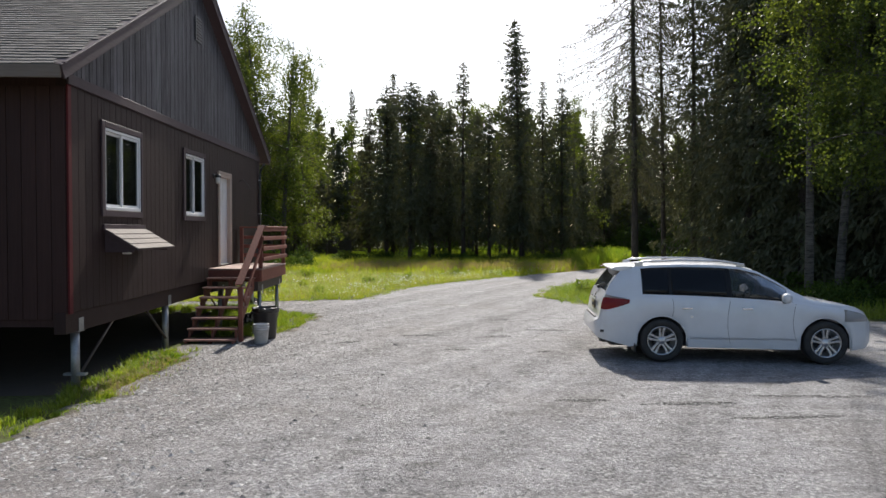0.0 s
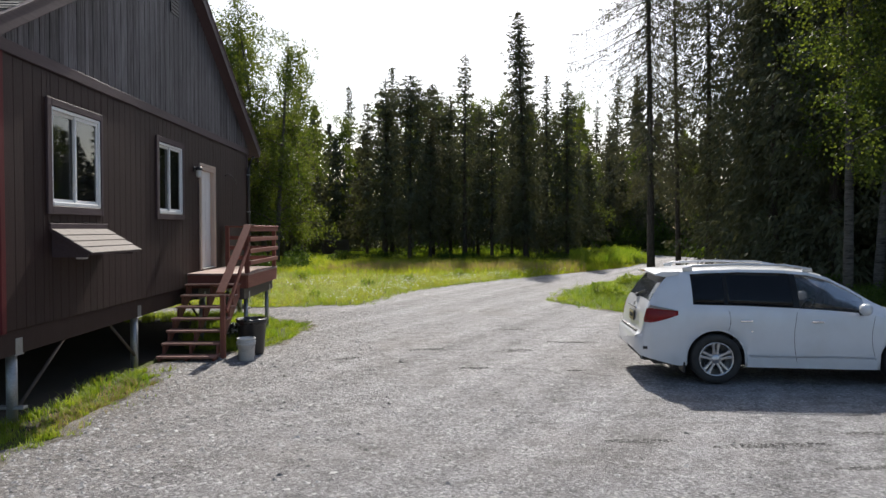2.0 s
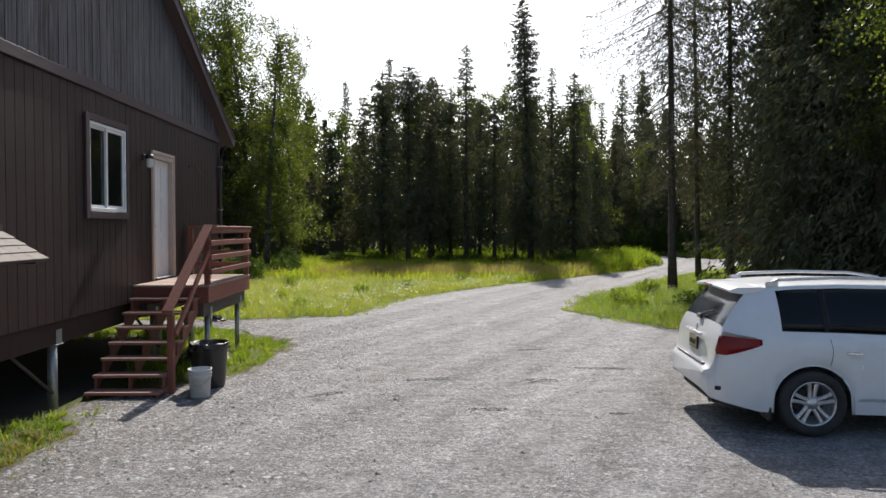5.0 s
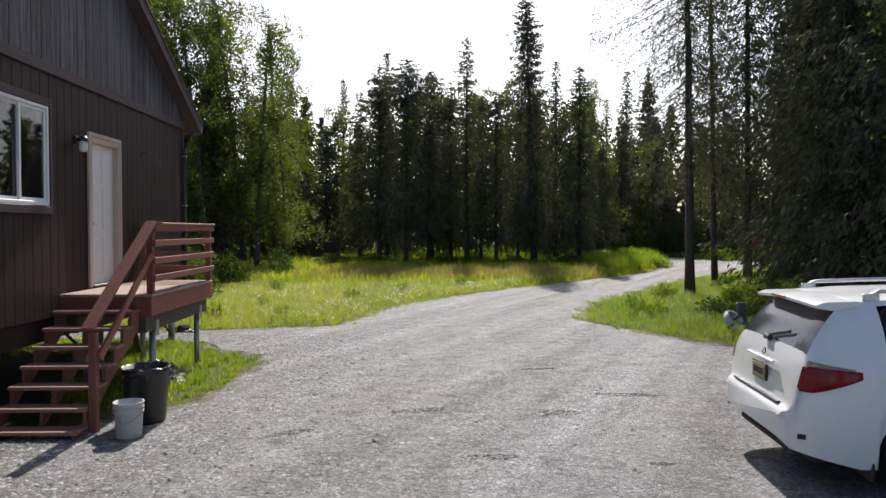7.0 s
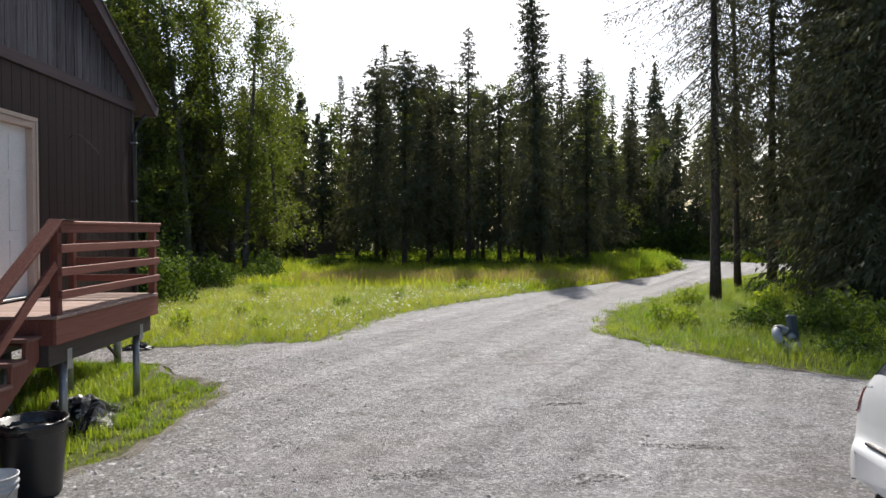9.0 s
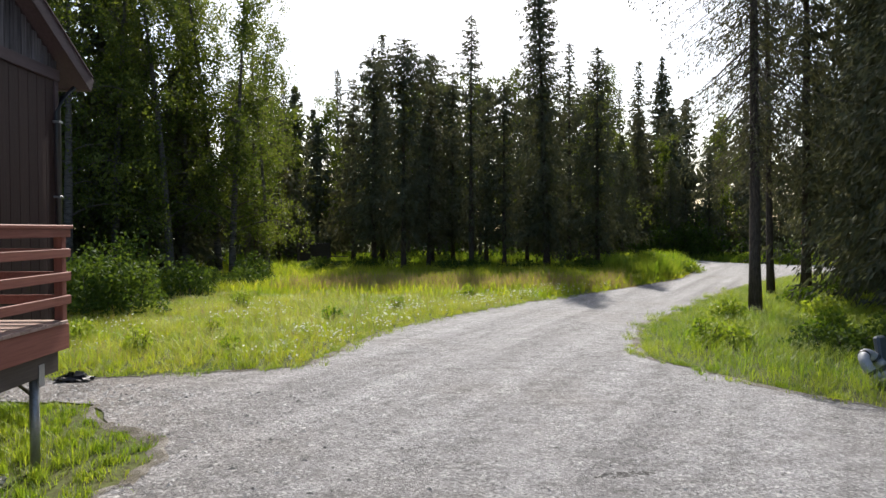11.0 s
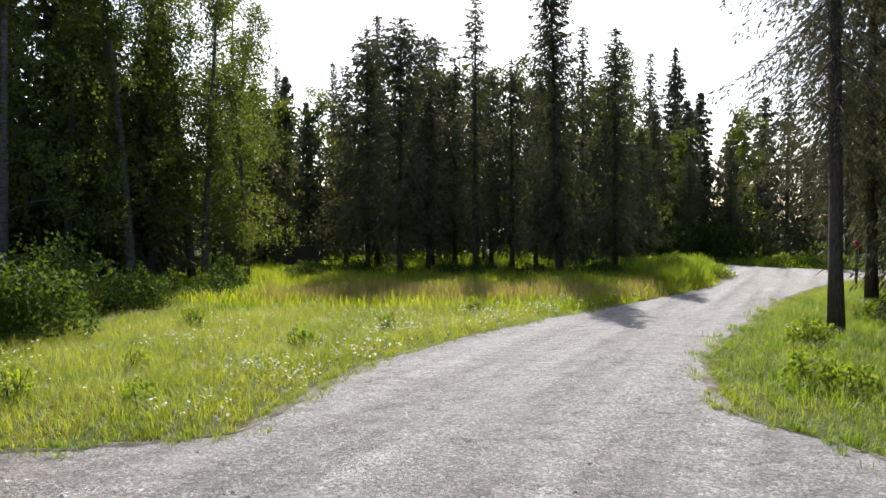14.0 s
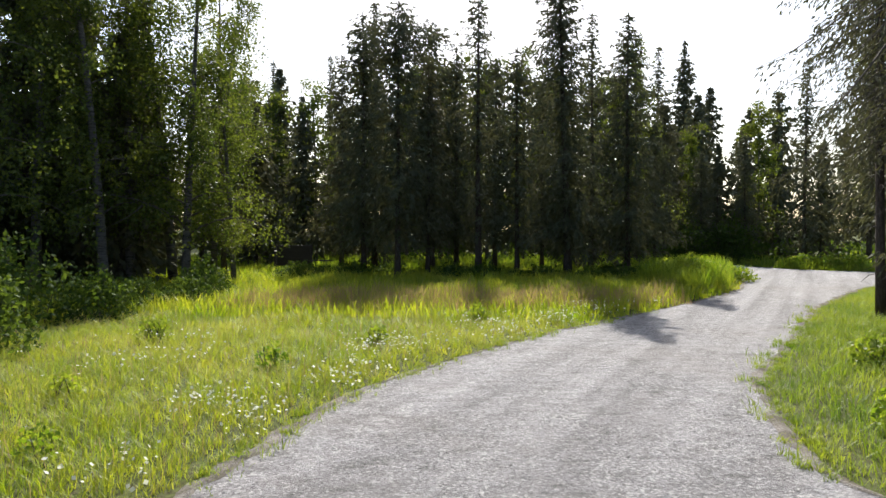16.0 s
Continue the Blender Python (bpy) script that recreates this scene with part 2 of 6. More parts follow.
STEEL = worn("galvanised_steel", (0.36, 0.37, 0.38), (0.24, 0.24, 0.24), 0.45, 6.0, metal=0.7)
BLACKP = worn("black_plastic", (0.018, 0.018, 0.02), (0.03, 0.03, 0.03), 0.38, 4.0, bump=0.08)
GREYP = worn("pale_grey_plastic", (0.50, 0.51, 0.52), (0.40, 0.40, 0.40), 0.45, 4.0, bump=0.06)
CURTAIN = worn("grey_curtain", (0.24, 0.24, 0.27), (0.17, 0.17, 0.19), 0.9, 5.0, bump=0.05)
WIN_GLASS = glass_mat("window_glass", (0.02, 0.025, 0.03), 0.015, 0.7)
LAMP_GLASS = worn("frosted_lamp_glass", (0.72, 0.72, 0.70), (0.6, 0.6, 0.58), 0.25, 8.0, bump=0.02)
SPRUCE_BARK = bark_mat("spruce_bark", (0.085, 0.068, 0.058), (0.16, 0.135, 0.12))
GREY_BARK = bark_mat("grey_birch_bark", (0.085, 0.076, 0.068), (0.19, 0.175, 0.16), True)
BIRCH_BARK = bark_mat("birch_bark", (0.34, 0.31, 0.28), (0.55, 0.52, 0.48), True)
DEADWOOD = bark_mat("dead_branch", (0.10, 0.085, 0.075), (0.2, 0.175, 0.155))
NEEDLE = foliage("spruce_needles", [(0.068, 0.080, 0.050), (0.088, 0.102, 0.060), (0.112, 0.126, 0.072), (0.132, 0.128, 0.086)], 0.20, 0.75, (1.2, 1.15, 0.75), 0.5, 0.08)
NEEDLE_DRY = foliage("dry_needles", [(0.078, 0.076, 0.050), (0.10, 0.096, 0.062), (0.128, 0.114, 0.078), (0.115, 0.122, 0.066)], 0.20, 0.75, (1.15, 1.15, 0.7), 0.5, 0.08)
BIRCH_LEAF = foliage("birch_leaves", [(0.038, 0.062, 0.018), (0.062, 0.096, 0.024), (0.098, 0.135, 0.034), (0.155, 0.18, 0.052)], 0.48, 0.5, (1.45, 1.4, 0.5), 0.5, 0.18)
SHRUB_LEAF = foliage("shrub_leaves", [(0.035, 0.068, 0.018), (0.065, 0.115, 0.026), (0.11, 0.16, 0.04)], 0.4, 0.65, (1.4, 1.3, 0.5), 0.6, 0.10)
GRASS = foliage("meadow_grass", [(0.135, 0.215, 0.016), (0.20, 0.29, 0.022), (0.30, 0.365, 0.035), (0.40, 0.395, 0.08)], 0.52, 0.5, (1.5, 1.45, 0.5), 0.45, 0.3)
GRASS_GREEN = foliage("verge_grass", [(0.075, 0.15, 0.018), (0.13, 0.225, 0.024), (0.21, 0.30, 0.038), (0.30, 0.335, 0.07)], 0.52, 0.5, (1.5, 1.45, 0.5), 0.6, 0.3)
GRASS_DRY = foliage("seed_grass", [(0.26, 0.18, 0.11), (0.36, 0.26, 0.17), (0.30, 0.28, 0.12)], 0.45, 0.7, (1.2, 1.1, 0.8), 0.6)
PETAL = foliage("white_petals", [(0.62, 0.64, 0.50), (0.72, 0.72, 0.62), (0.78, 0.78, 0.72)], 0.4, 0.6, (1.0, 1.0, 0.9), 0.6)


# ---- mesh helpers ----
def mesh_of(name, bm, material, smooth=False):
    me = bpy.data.meshes.new(name)
    bm.to_mesh(me)
    bm.free()
    for m in (material if isinstance(material, (list, tuple)) else [material]):
        me.materials.append(m)
    if smooth:
        me.polygons.foreach_set("use_smooth", [True] * len(me.polygons))
    return me


def part(name, bm, material, parent=None, label="", smooth=False, kind=""):
    """One mesh object under a thing or under a part."""
    ob = new(name, mesh_of(name, bm, material, smooth))
    if parent is not None:
        ob.parent = parent
    return tagged(ob, label, kind=kind)


def raw(name, verts, faces, material, parent=None, label="", smooth=False, kind=""):
    me = bpy.data.meshes.new(name)
    me.from_pydata(verts if isinstance(verts, list) else verts.tolist(), [], faces if isinstance(faces, list) else faces.tolist())
    for m in (material if isinstance(material, (list, tuple)) else [material]):
        me.materials.append(m)
    if smooth:
        me.polygons.foreach_set("use_smooth", [True] * len(me.polygons))
    me.update()
    ob = new(name, me)
    if parent is not None:
        ob.parent = parent
    return tagged(ob, label, kind=kind)


def thing(name, label, category, m=None, group="", kind=""):
    ob = tagged(new(name), label, category, group, kind)
    if m is not None:
        ob.matrix_basis = m
    return ob


def box(x0, x1, y0, y1, z0, z1, bevel=0.006, bm=None):
    bm = bm or bmesh.new()
    r = bmesh.ops.create_cube(bm, size=1.0, matrix=Matrix.Translation(((x0 + x1) / 2, (y0 + y1) / 2, (z0 + z1) / 2)) @ Matrix.Diagonal((x1 - x0, y1 - y0, z1 - z0, 1)))
    if bevel:
        es = list({e for v in r["verts"] for e in v.link_edges})
        bmesh.ops.bevel(bm, geom=es, offset=min(bevel, 0.3 * min(x1 - x0, y1 - y0, z1 - z0)), segments=1, affect="EDGES")
    return bm


def beam(a, b, w, h, bevel=0.005, bm=None, up=(0, 0, 1)):
    """A board from a to b, w wide across, h high."""
    bm = bm or bmesh.new()
    a, b = Vector(a), Vector(b)
    d = (b - a)
    x = d.normalized()
    y = Vector(up).cross(x).normalized()
    z = x.cross(y)
    m = Matrix((x, y, z)).transposed().to_4x4()
    m.translation = (a + b) / 2
    r = bmesh.ops.create_cube(bm, size=1.0, matrix=m @ Matrix.Diagonal((d.length, w, h, 1)))
    if bevel:
        es = list({e for v in r["verts"] for e in v.link_edges})
        bmesh.ops.bevel(bm, geom=es, offset=min(bevel, 0.3 * min(w, h)), segments=1, affect="EDGES")
    return bm


def tube(points, radii, sides=8, bm=None, cap=True):
    """A tapered tube through points."""
    bm = bm or bmesh.new()
    pts = [Vector(p) for p in points]
    rings = []
    for i, p in enumerate(pts):
        d = (pts[min(i + 1, len(pts) - 1)] - pts[max(i - 1, 0)]).normalized()
        u = d.orthogonal().normalized() if abs(d.z) < 0.95 else Vector((1, 0, 0)).cross(d).normalized()
        v = d.cross(u)
        rings.append([bm.verts.new(p + float(radii[i]) * (math.cos(2 * math.pi * k / sides) * u + math.sin(2 * math.pi * k / sides) * v)) for k in range(sides)])
    for r0, r1 in zip(rings, rings[1:]):
        # line up the seam so the tube does not twist
        for k in range(sides):
            bm.faces.new((r0[k], r0[(k + 1) % sides], r1[(k + 1) % sides], r1[k]))
    if cap:
        bm.faces.new(rings[0][::-1])
        bm.faces.new(rings[-1])
    return bm


def spun(profile, sides=28, bm=None, m=None):
    """A turned shape from (radius, height) pairs, round the z axis."""
    bm = bm or bmesh.new()
    rings = [[bm.verts.new((r * math.cos(2 * math.pi * k / sides), r * math.sin(2 * math.pi * k / sides), z)) for k in range(sides)] for r, z in profile]
    for r0, r1 in zip(rings, rings[1:]):
        for k in range(sides):
            bm.faces.new((r0[k], r0[(k + 1) % sides], r1[(k + 1) % sides], r1[k]))
    if m is not None:
        bmesh.ops.transform(bm, matrix=m, verts=[v for r in rings for v in r])
    return bm


def inside(poly, x, y):
    """Which of the points lie in the polygon."""
    px, py = np.array([p[0] for p in poly]), np.array([p[1] for p in poly])
    qx, qy = np.roll(px, -1), np.roll(py, -1)
    hit = np.zeros(len(x), bool)
    for a, b, c, d in zip(px, py, qx, qy):
        if b != d:
            hit ^= ((b > y) != (d > y)) & (x < (c - a) * (y - b) / (d - b) + a)
    return hit


def smooth_line(pts, step=0.25, closed=False):
    """Catmull-Rom through the points."""
    p = [Vector((a, b, 0)) for a, b in pts]
    n = len(p)
    res = []
    for i in range(n if closed else n - 1):
        p0, p1, p2, p3 = (p[(i - 1) % n], p[i], p[(i + 1) % n], p[(i + 2) % n]) if closed else (p[max(i - 1, 0)], p[i], p[i + 1], p[min(i + 2, n - 1)])
        k = max(1, int((p2 - p1).length / step))
        for j in range(k):
            t = j / k
            res.append(0.5 * ((2 * p1) + (p2 - p0) * t + (2 * p0 - 5 * p1 + 4 * p2 - p3) * t * t + (3 * p1 - p0 - 3 * p2 + p3) * t ** 3))
    return [(v.x, v.y) for v in res]


# ---- ground ----
LEFT_EDGE = [(-9, 6.0), (-4, 5.9), (-0.5, 5.8), (1.3, 6.25), (2.75, 6.7), (3.3, 8.5), (4.25, 11.2), (5.9, 13.9), (9.1, 18.1), (12.7, 22.0), (17.5, 28.0), (20.6, 34.1), (23.2, 40.5), (25.0, 46.0),
             (26.2, 47.5), (27.2, 44.0), (29.5, 41.0), (34, 39.2), (44, 38.5)]
RIGHT_EDGE = [(44, 33.5), (34, 33), (27.5, 31.3), (23.6, 29.3), (17.5, 22.2), (13.7, 16.5), (10.6, 11.9), (9.55, 9.2), (9.1, 7.6), (9.45, 6.5), (10.5, 4.35), (11.9, 2.65), (15, 1.2), (20, 0.6), (32, 0.0)]
BACK = [(32, -34), (0.7, -34)]
HOUSE_EDGE = [(0.40, -14), (0.40, -9), (0.45, -7.8), (0.72, -7.0), (0.55, -5.9), (0.68, -5.0), (0.66, -4.1), (0.2, -3.4), (0.15, -2.7), (1.35, -1.6), (1.75, -0.9), (2.0, 0.1), (2.12, 1.6), (1.95, 2.5), (1.2, 3.0), (0.3, 4.1), (-2, 4.4), (-9, 4.5)]
gravel_line = smooth_line(LEFT_EDGE, 0.22) + smooth_line(RIGHT_EDGE, 0.22) + BACK + smooth_line(HOUSE_EDGE, 0.22)
def ragged(x, y):
    """Uneven edge, rougher where grass creeps in beside the house."""
    k = 0.30 if x < 2.4 and y < 4.6 else 0.12
    return (x + k * noise.noise((x * 1.9, y * 1.9, 3.1)) + 0.05 * noise.noise((x * 6, y * 6, 7.7)), y + k * noise.noise((x * 1.9, y * 1.9, 9.1)) + 0.05 * noise.noise((x * 6, y * 6, 1.7)))


gravel_line = [ragged(x, y) for x, y in gravel_line]


def make_ground():
    n = 96
    radii = np.concatenate([[0.0], np.geomspace(4, 900, 40)])
    verts, faces = [(4.0, 8.0, -0.02)], []
    for r in radii[1:]:
        for k in range(n):
            a = 2 * math.pi * k / n
            verts.append((4 + r * math.cos(a), 8 + r * math.sin(a), -0.02))
    for k in range(n):
        faces.append((0, 1 + k, 1 + (k + 1) % n))
    for i in range(len(radii) - 2):
        b0, b1 = 1 + i * n, 1 + (i + 1) * n
        for k in range(n):
            faces.append((b0 + k, b1 + k, b1 + (k + 1) % n, b0 + (k + 1) % n))
    g = raw("ground", verts, faces, SOIL)
    tagged(g, "mossy brown soil under grass and forest", "ground", kind="structure")
    bm = bmesh.new()
    f = bm.faces.new([bm.verts.new((x, y, 0.0)) for x, y in gravel_line])
    bmesh.ops.triangulate(bm, faces=[f])
    bmesh.ops.recalc_face_normals(bm, faces=bm.faces[:])
    if bm.faces[:][0].normal.z < 0:
        bmesh.ops.reverse_faces(bm, faces=bm.faces[:])
    tagged(part("road", bm, GRAVEL), "grey gravel driveway with stones and wheel tracks", "driveway", kind="structure")


make_ground()


def make_shade_soil_bed():
    """Bare soil under the house, with the deep shade there put into its colour."""
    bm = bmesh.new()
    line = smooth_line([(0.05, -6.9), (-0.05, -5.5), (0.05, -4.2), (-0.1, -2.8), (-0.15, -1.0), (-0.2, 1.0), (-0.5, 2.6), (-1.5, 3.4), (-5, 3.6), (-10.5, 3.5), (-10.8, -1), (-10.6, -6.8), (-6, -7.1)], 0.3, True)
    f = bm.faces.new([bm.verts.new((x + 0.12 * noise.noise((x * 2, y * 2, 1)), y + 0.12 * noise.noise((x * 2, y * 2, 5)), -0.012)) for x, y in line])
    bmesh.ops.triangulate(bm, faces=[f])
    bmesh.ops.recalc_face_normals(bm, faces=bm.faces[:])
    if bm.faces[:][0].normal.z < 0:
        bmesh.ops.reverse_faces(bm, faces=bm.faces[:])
    tagged(part("soil_bed", bm, SHADE_SOIL), "bare soil under the house, coloured dark to stand for its shade", "soil", kind="structure")


make_shade_soil_bed()


# ---- house ----
YN, YF, XB = -7.0, 4.15, -11.0           # gable wall ends, back of the house
ZW0, ZB0, ZB1 = 1.16, 4.37, 4.50         # foot of the siding, band board
RIDGE_Y, SLOPE = (YN + YF) / 2, 0.55
EAVE_Y, RAKE_X = 0.52, 0.22              # overhangs
ROOF_T = 0.15


def roof_z(y):
    """Top of the roof above y."""
    return 4.53 + ((YF - YN) / 2 + EAVE_Y - abs(y - RIDGE_Y)) * SLOPE


OPENINGS = [(-5.98, -4.50, 2.62, 3.97), (-2.33, -1.01, 2.60, 3.97), (0.03, 1.07, 1.47, 3.72)]
house = thing("house", "dark brown wood-sided house on steel piers, shingled gable roof", "house")


def make_walls():
    wall = part("gable_wall", bmesh.new(), SIDING, house)
    bm = bmesh.new()
    cuts = sorted({YN, YF, *[o[0] for o in OPENINGS], *[o[1] for o in OPENINGS]})
    for a, b in zip(cuts, cuts[1:]):
        spans = [(ZW0, ZB0)]
        for o in OPENINGS:
            if o[0] <= a and b <= o[1]:
                spans = [(ZW0, o[2]), (o[3], ZB0)]
        for z0, z1 in spans:
            box(-0.16, -0.022, a, b, z0, z1, 0, bm)
    # gable triangle
    vs = [bm.verts.new(v) for x in (-0.16, -0.022) for v in ((x, YN, ZB0), (x, YF, ZB0), (x, YF, roof_z(YF) - ROOF_T - 0.02), (x, RIDGE_Y, roof_z(RIDGE_Y) - ROOF_T - 0.02), (x, YN, roof_z(YN) - ROOF_T - 0.02))]
    bm.faces.new(vs[:5])
    bm.faces.new(vs[5:][::-1])
    for i in range(5):
        bm.faces.new((vs[i], vs[i + 5], vs[(i + 1) % 5 + 5], vs[(i + 1) % 5]))
    bmesh.ops.recalc_face_normals(bm, faces=bm.faces[:])
    bm.to_mesh(wall.data)
    bm.free()
    shared = {}

    def board(w, z0, z1, y, mat, x0=-0.022, x1=0.0):
        key = (round(w, 3), round(z1 - z0, 3), mat.name)
        if key not in shared:
            shared[key] = mesh_of("board", box(x0, x1, 0, w, 0, z1 - z0, 0.004), mat)
        ob = new("board", shared[key])
        ob.location = (0, y, z0)
        ob.parent = wall

    pitch, y = 0.203, YN + 0.09
    while y < YF - 0.09:
        e = min(y + pitch, YF - 0.09)
        pieces = [(y + 0.0025, e - 0.0025)]
        for o in OPENINGS:
            cut = []
            for a, b in pieces:
                cut += [(a, min(b, o[0]))] if a < o[0] < b else []
                if b <= o[0] or a >= o[1]:
                    cut.append((a, b))
                elif not a < o[0]:
                    pass
                if a < o[1] < b:
                    cut.append((max(a, o[1]), b))
                if a >= o[0] and b <= o[1] or (a < o[0] < b) or (a < o[1] < b):
                    aa, bb = max(a, o[0]), min(b, o[1])
                    if bb - aa > 0.015:
                        board(bb - aa, ZW0, o[2], aa, SIDING)
                        board(bb - aa, o[3], ZB0, aa, SIDING)
            pieces = cut
        for a, b in pieces:
            if b - a > 0.012:
                board(b - a, ZW0, ZB0, a, SIDING)
        y = e
    y, k = YN + 0.05, 0
    while y < YF - 0.05:
        w = 0.118
        top = min(roof_z(y), roof_z(y + w)) - ROOF_T - 0.03
        board(w - 0.005, ZB1, max(top, ZB1 + 0.05), y, SIDING_UP, -0.022, 0.0025 if k % 2 else -0.0015)
        y += w
        k += 1
    # trim: band board, corner boards, rim beam
    part("band_board", box(0.002, 0.03, YN - 0.02, YF + 0.02, ZB0, ZB1 + 0.02), TRIM, house)
    part("corner_board", box(-0.02, 0.012, YN - 0.012, YN + 0.085, ZW0 - 0.02, ZB0), CORNER_RED, house, "dark red corner board")
    part("corner_board", box(-0.02, 0.012, YF - 0.085, YF + 0.012, ZW0 - 0.02, ZB0), TRIM, house)
    part("rim_beam", box(-0.20, -0.03, YN - 0.05, YF + 0.05, 0.86, ZW0 - 0.003), SIDING, house, "dark brown wooden rim beam")
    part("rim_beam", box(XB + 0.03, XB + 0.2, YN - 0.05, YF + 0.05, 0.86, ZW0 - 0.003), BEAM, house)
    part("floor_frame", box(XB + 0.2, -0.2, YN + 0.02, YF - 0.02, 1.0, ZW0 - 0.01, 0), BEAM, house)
    for yy in (YN, YF):
        side = part("side_wall", box(XB, -0.16, yy - 0.012 if yy < 0 else yy - 0.12, yy + 0.12 if yy < 0 else yy + 0.012, ZW0 - 0.2, roof_z(yy) - ROOF_T - 0.02, 0), SIDE_RED, house)
        if yy < 0:
            me = mesh_of("board", box(0, 0.195, -0.02, 0.0, 0, 3.28, 0.004), SIDE_RED)
            for i in range(50):
                b = new("board", me)
                b.location = (-0.02 - 0.203 * (i + 1), yy - 0.012, ZW0 - 0.1)
                b.parent = side
    part("rear_wall", box(XB - 0.02, XB, YN, YF, ZW0, 4.6, 0), SIDING, house)
    # louvred gable vent
    vent = part("gable_vent", box(0.006, 0.03, -1.62, -1.22, 6.45, 6.98, 0.004), BLACKP, house, "dark louvred gable vent")
    for i in range(7):
        part("slat", beam((0.035, -1.58, 6.5 + i * 0.07), (0.035, -1.26, 6.5 + i * 0.07), 0.04, 0.012, 0, up=(0.5, 0, 1)), TRIM, vent)


def make_roof():
    half = (YF - YN) / 2 + EAVE_Y
    roof = part("roof", bmesh.new(), FASCIA, house)
    bm = bmesh.new()
    for s in (-1, 1):
        ye = RIDGE_Y + s * half
        pts = [(RIDGE_Y, roof_z(RIDGE_Y)), (ye, roof_z(ye)), (ye, roof_z(ye) - ROOF_T), (RIDGE_Y, roof_z(RIDGE_Y) - ROOF_T)]
        a = [bm.verts.new((RAKE_X - 0.03, y, z)) for y, z in pts]
        b = [bm.verts.new((XB - 0.4, y, z)) for y, z in pts]
        bm.faces.new(a)
        bm.faces.new(b[::-1])
        for i in range(4):
            bm.faces.new((a[i], b[i], b[(i + 1) % 4], a[(i + 1) % 4]))
    bmesh.ops.recalc_face_normals(bm, faces=bm.faces[:])
    bm.to_mesh(roof.data)
    bm.free()
    roof.data.materials[0] = TRIM
    for s in (-1, 1):
        ye = RIDGE_Y + s * half
        up = Vector((0, s * SLOPE, 1)).normalized()
        part("rake_board", beam((RAKE_X - 0.013, RIDGE_Y, roof_z(RIDGE_Y) - 0.10), (RAKE_X - 0.013, ye + s * 0.02, roof_z(ye) - 0.11), 0.032, 0.20, up=tuple(up)), TRIM, roof, "dark rake board")
        part("eave_board", beam((XB - 0.4, ye + s * 0.018, roof_z(ye) - 0.10), (RAKE_X - 0.03, ye + s * 0.018, roof_z(ye) - 0.10), 0.03, 0.17), FASCIA, roof, "tan eave board")
        part("drip_edge", beam((RAKE_X - 0.002, RIDGE_Y, roof_z(RIDGE_Y) + 0.012), (RAKE_X - 0.002, ye, roof_z(ye) + 0.012), 0.05, 0.02, 0.002, up=tuple(up)), TRIM, roof)
    # shingle courses, stepped tabs
    rng = random.Random(5)
    verts, faces = [], []
    run = half * math.hypot(1, SLOPE)
    cz = 1 / math.hypot(1, SLOPE)
    for s in (-1, 1):
        for c in range(int(run / 0.145)):
            d0 = c * 0.145 - 0.03
            x = RAKE_X + 0.01 - rng.random() * 0.2
            while x > XB - 0.4:
                w = rng.uniform(0.17, 0.34)
                lift = 0.014 + rng.random() * 0.006
                dd = d0 + rng.choice((0, 0, 0.012))
                q = []
                for d, h in ((dd, lift), (dd + 0.16, 0.004)):
                    for xx in (min(x, RAKE_X + 0.01), x - w + 0.006):
                        y = RIDGE_Y + s * (half - d * cz)
                        z = roof_z(y) if d >= 0 else roof_z(RIDGE_Y + s * half) + d * SLOPE * cz
                        q.append((xx, y + s * h * SLOPE * cz, z + h * cz))
                y = RIDGE_Y + s * (half - dd * cz)
                z = roof_z(RIDGE_Y + s * half) + dd * SLOPE * cz
                q += [(q[0][0], y, z - 0.002), (q[1][0], y, z - 0.002)]
                k = len(verts)
                verts += q
                faces += [(k, k + 1, k + 3, k + 2), (k + 4, k + 5, k + 1, k)] if s < 0 else [(k + 2, k + 3, k + 1, k), (k, k + 1, k + 5, k + 4)]
                x -= w
    raw("shingling", verts, faces, SHINGLE, roof, "grey-brown asphalt shingles", kind="stuff")


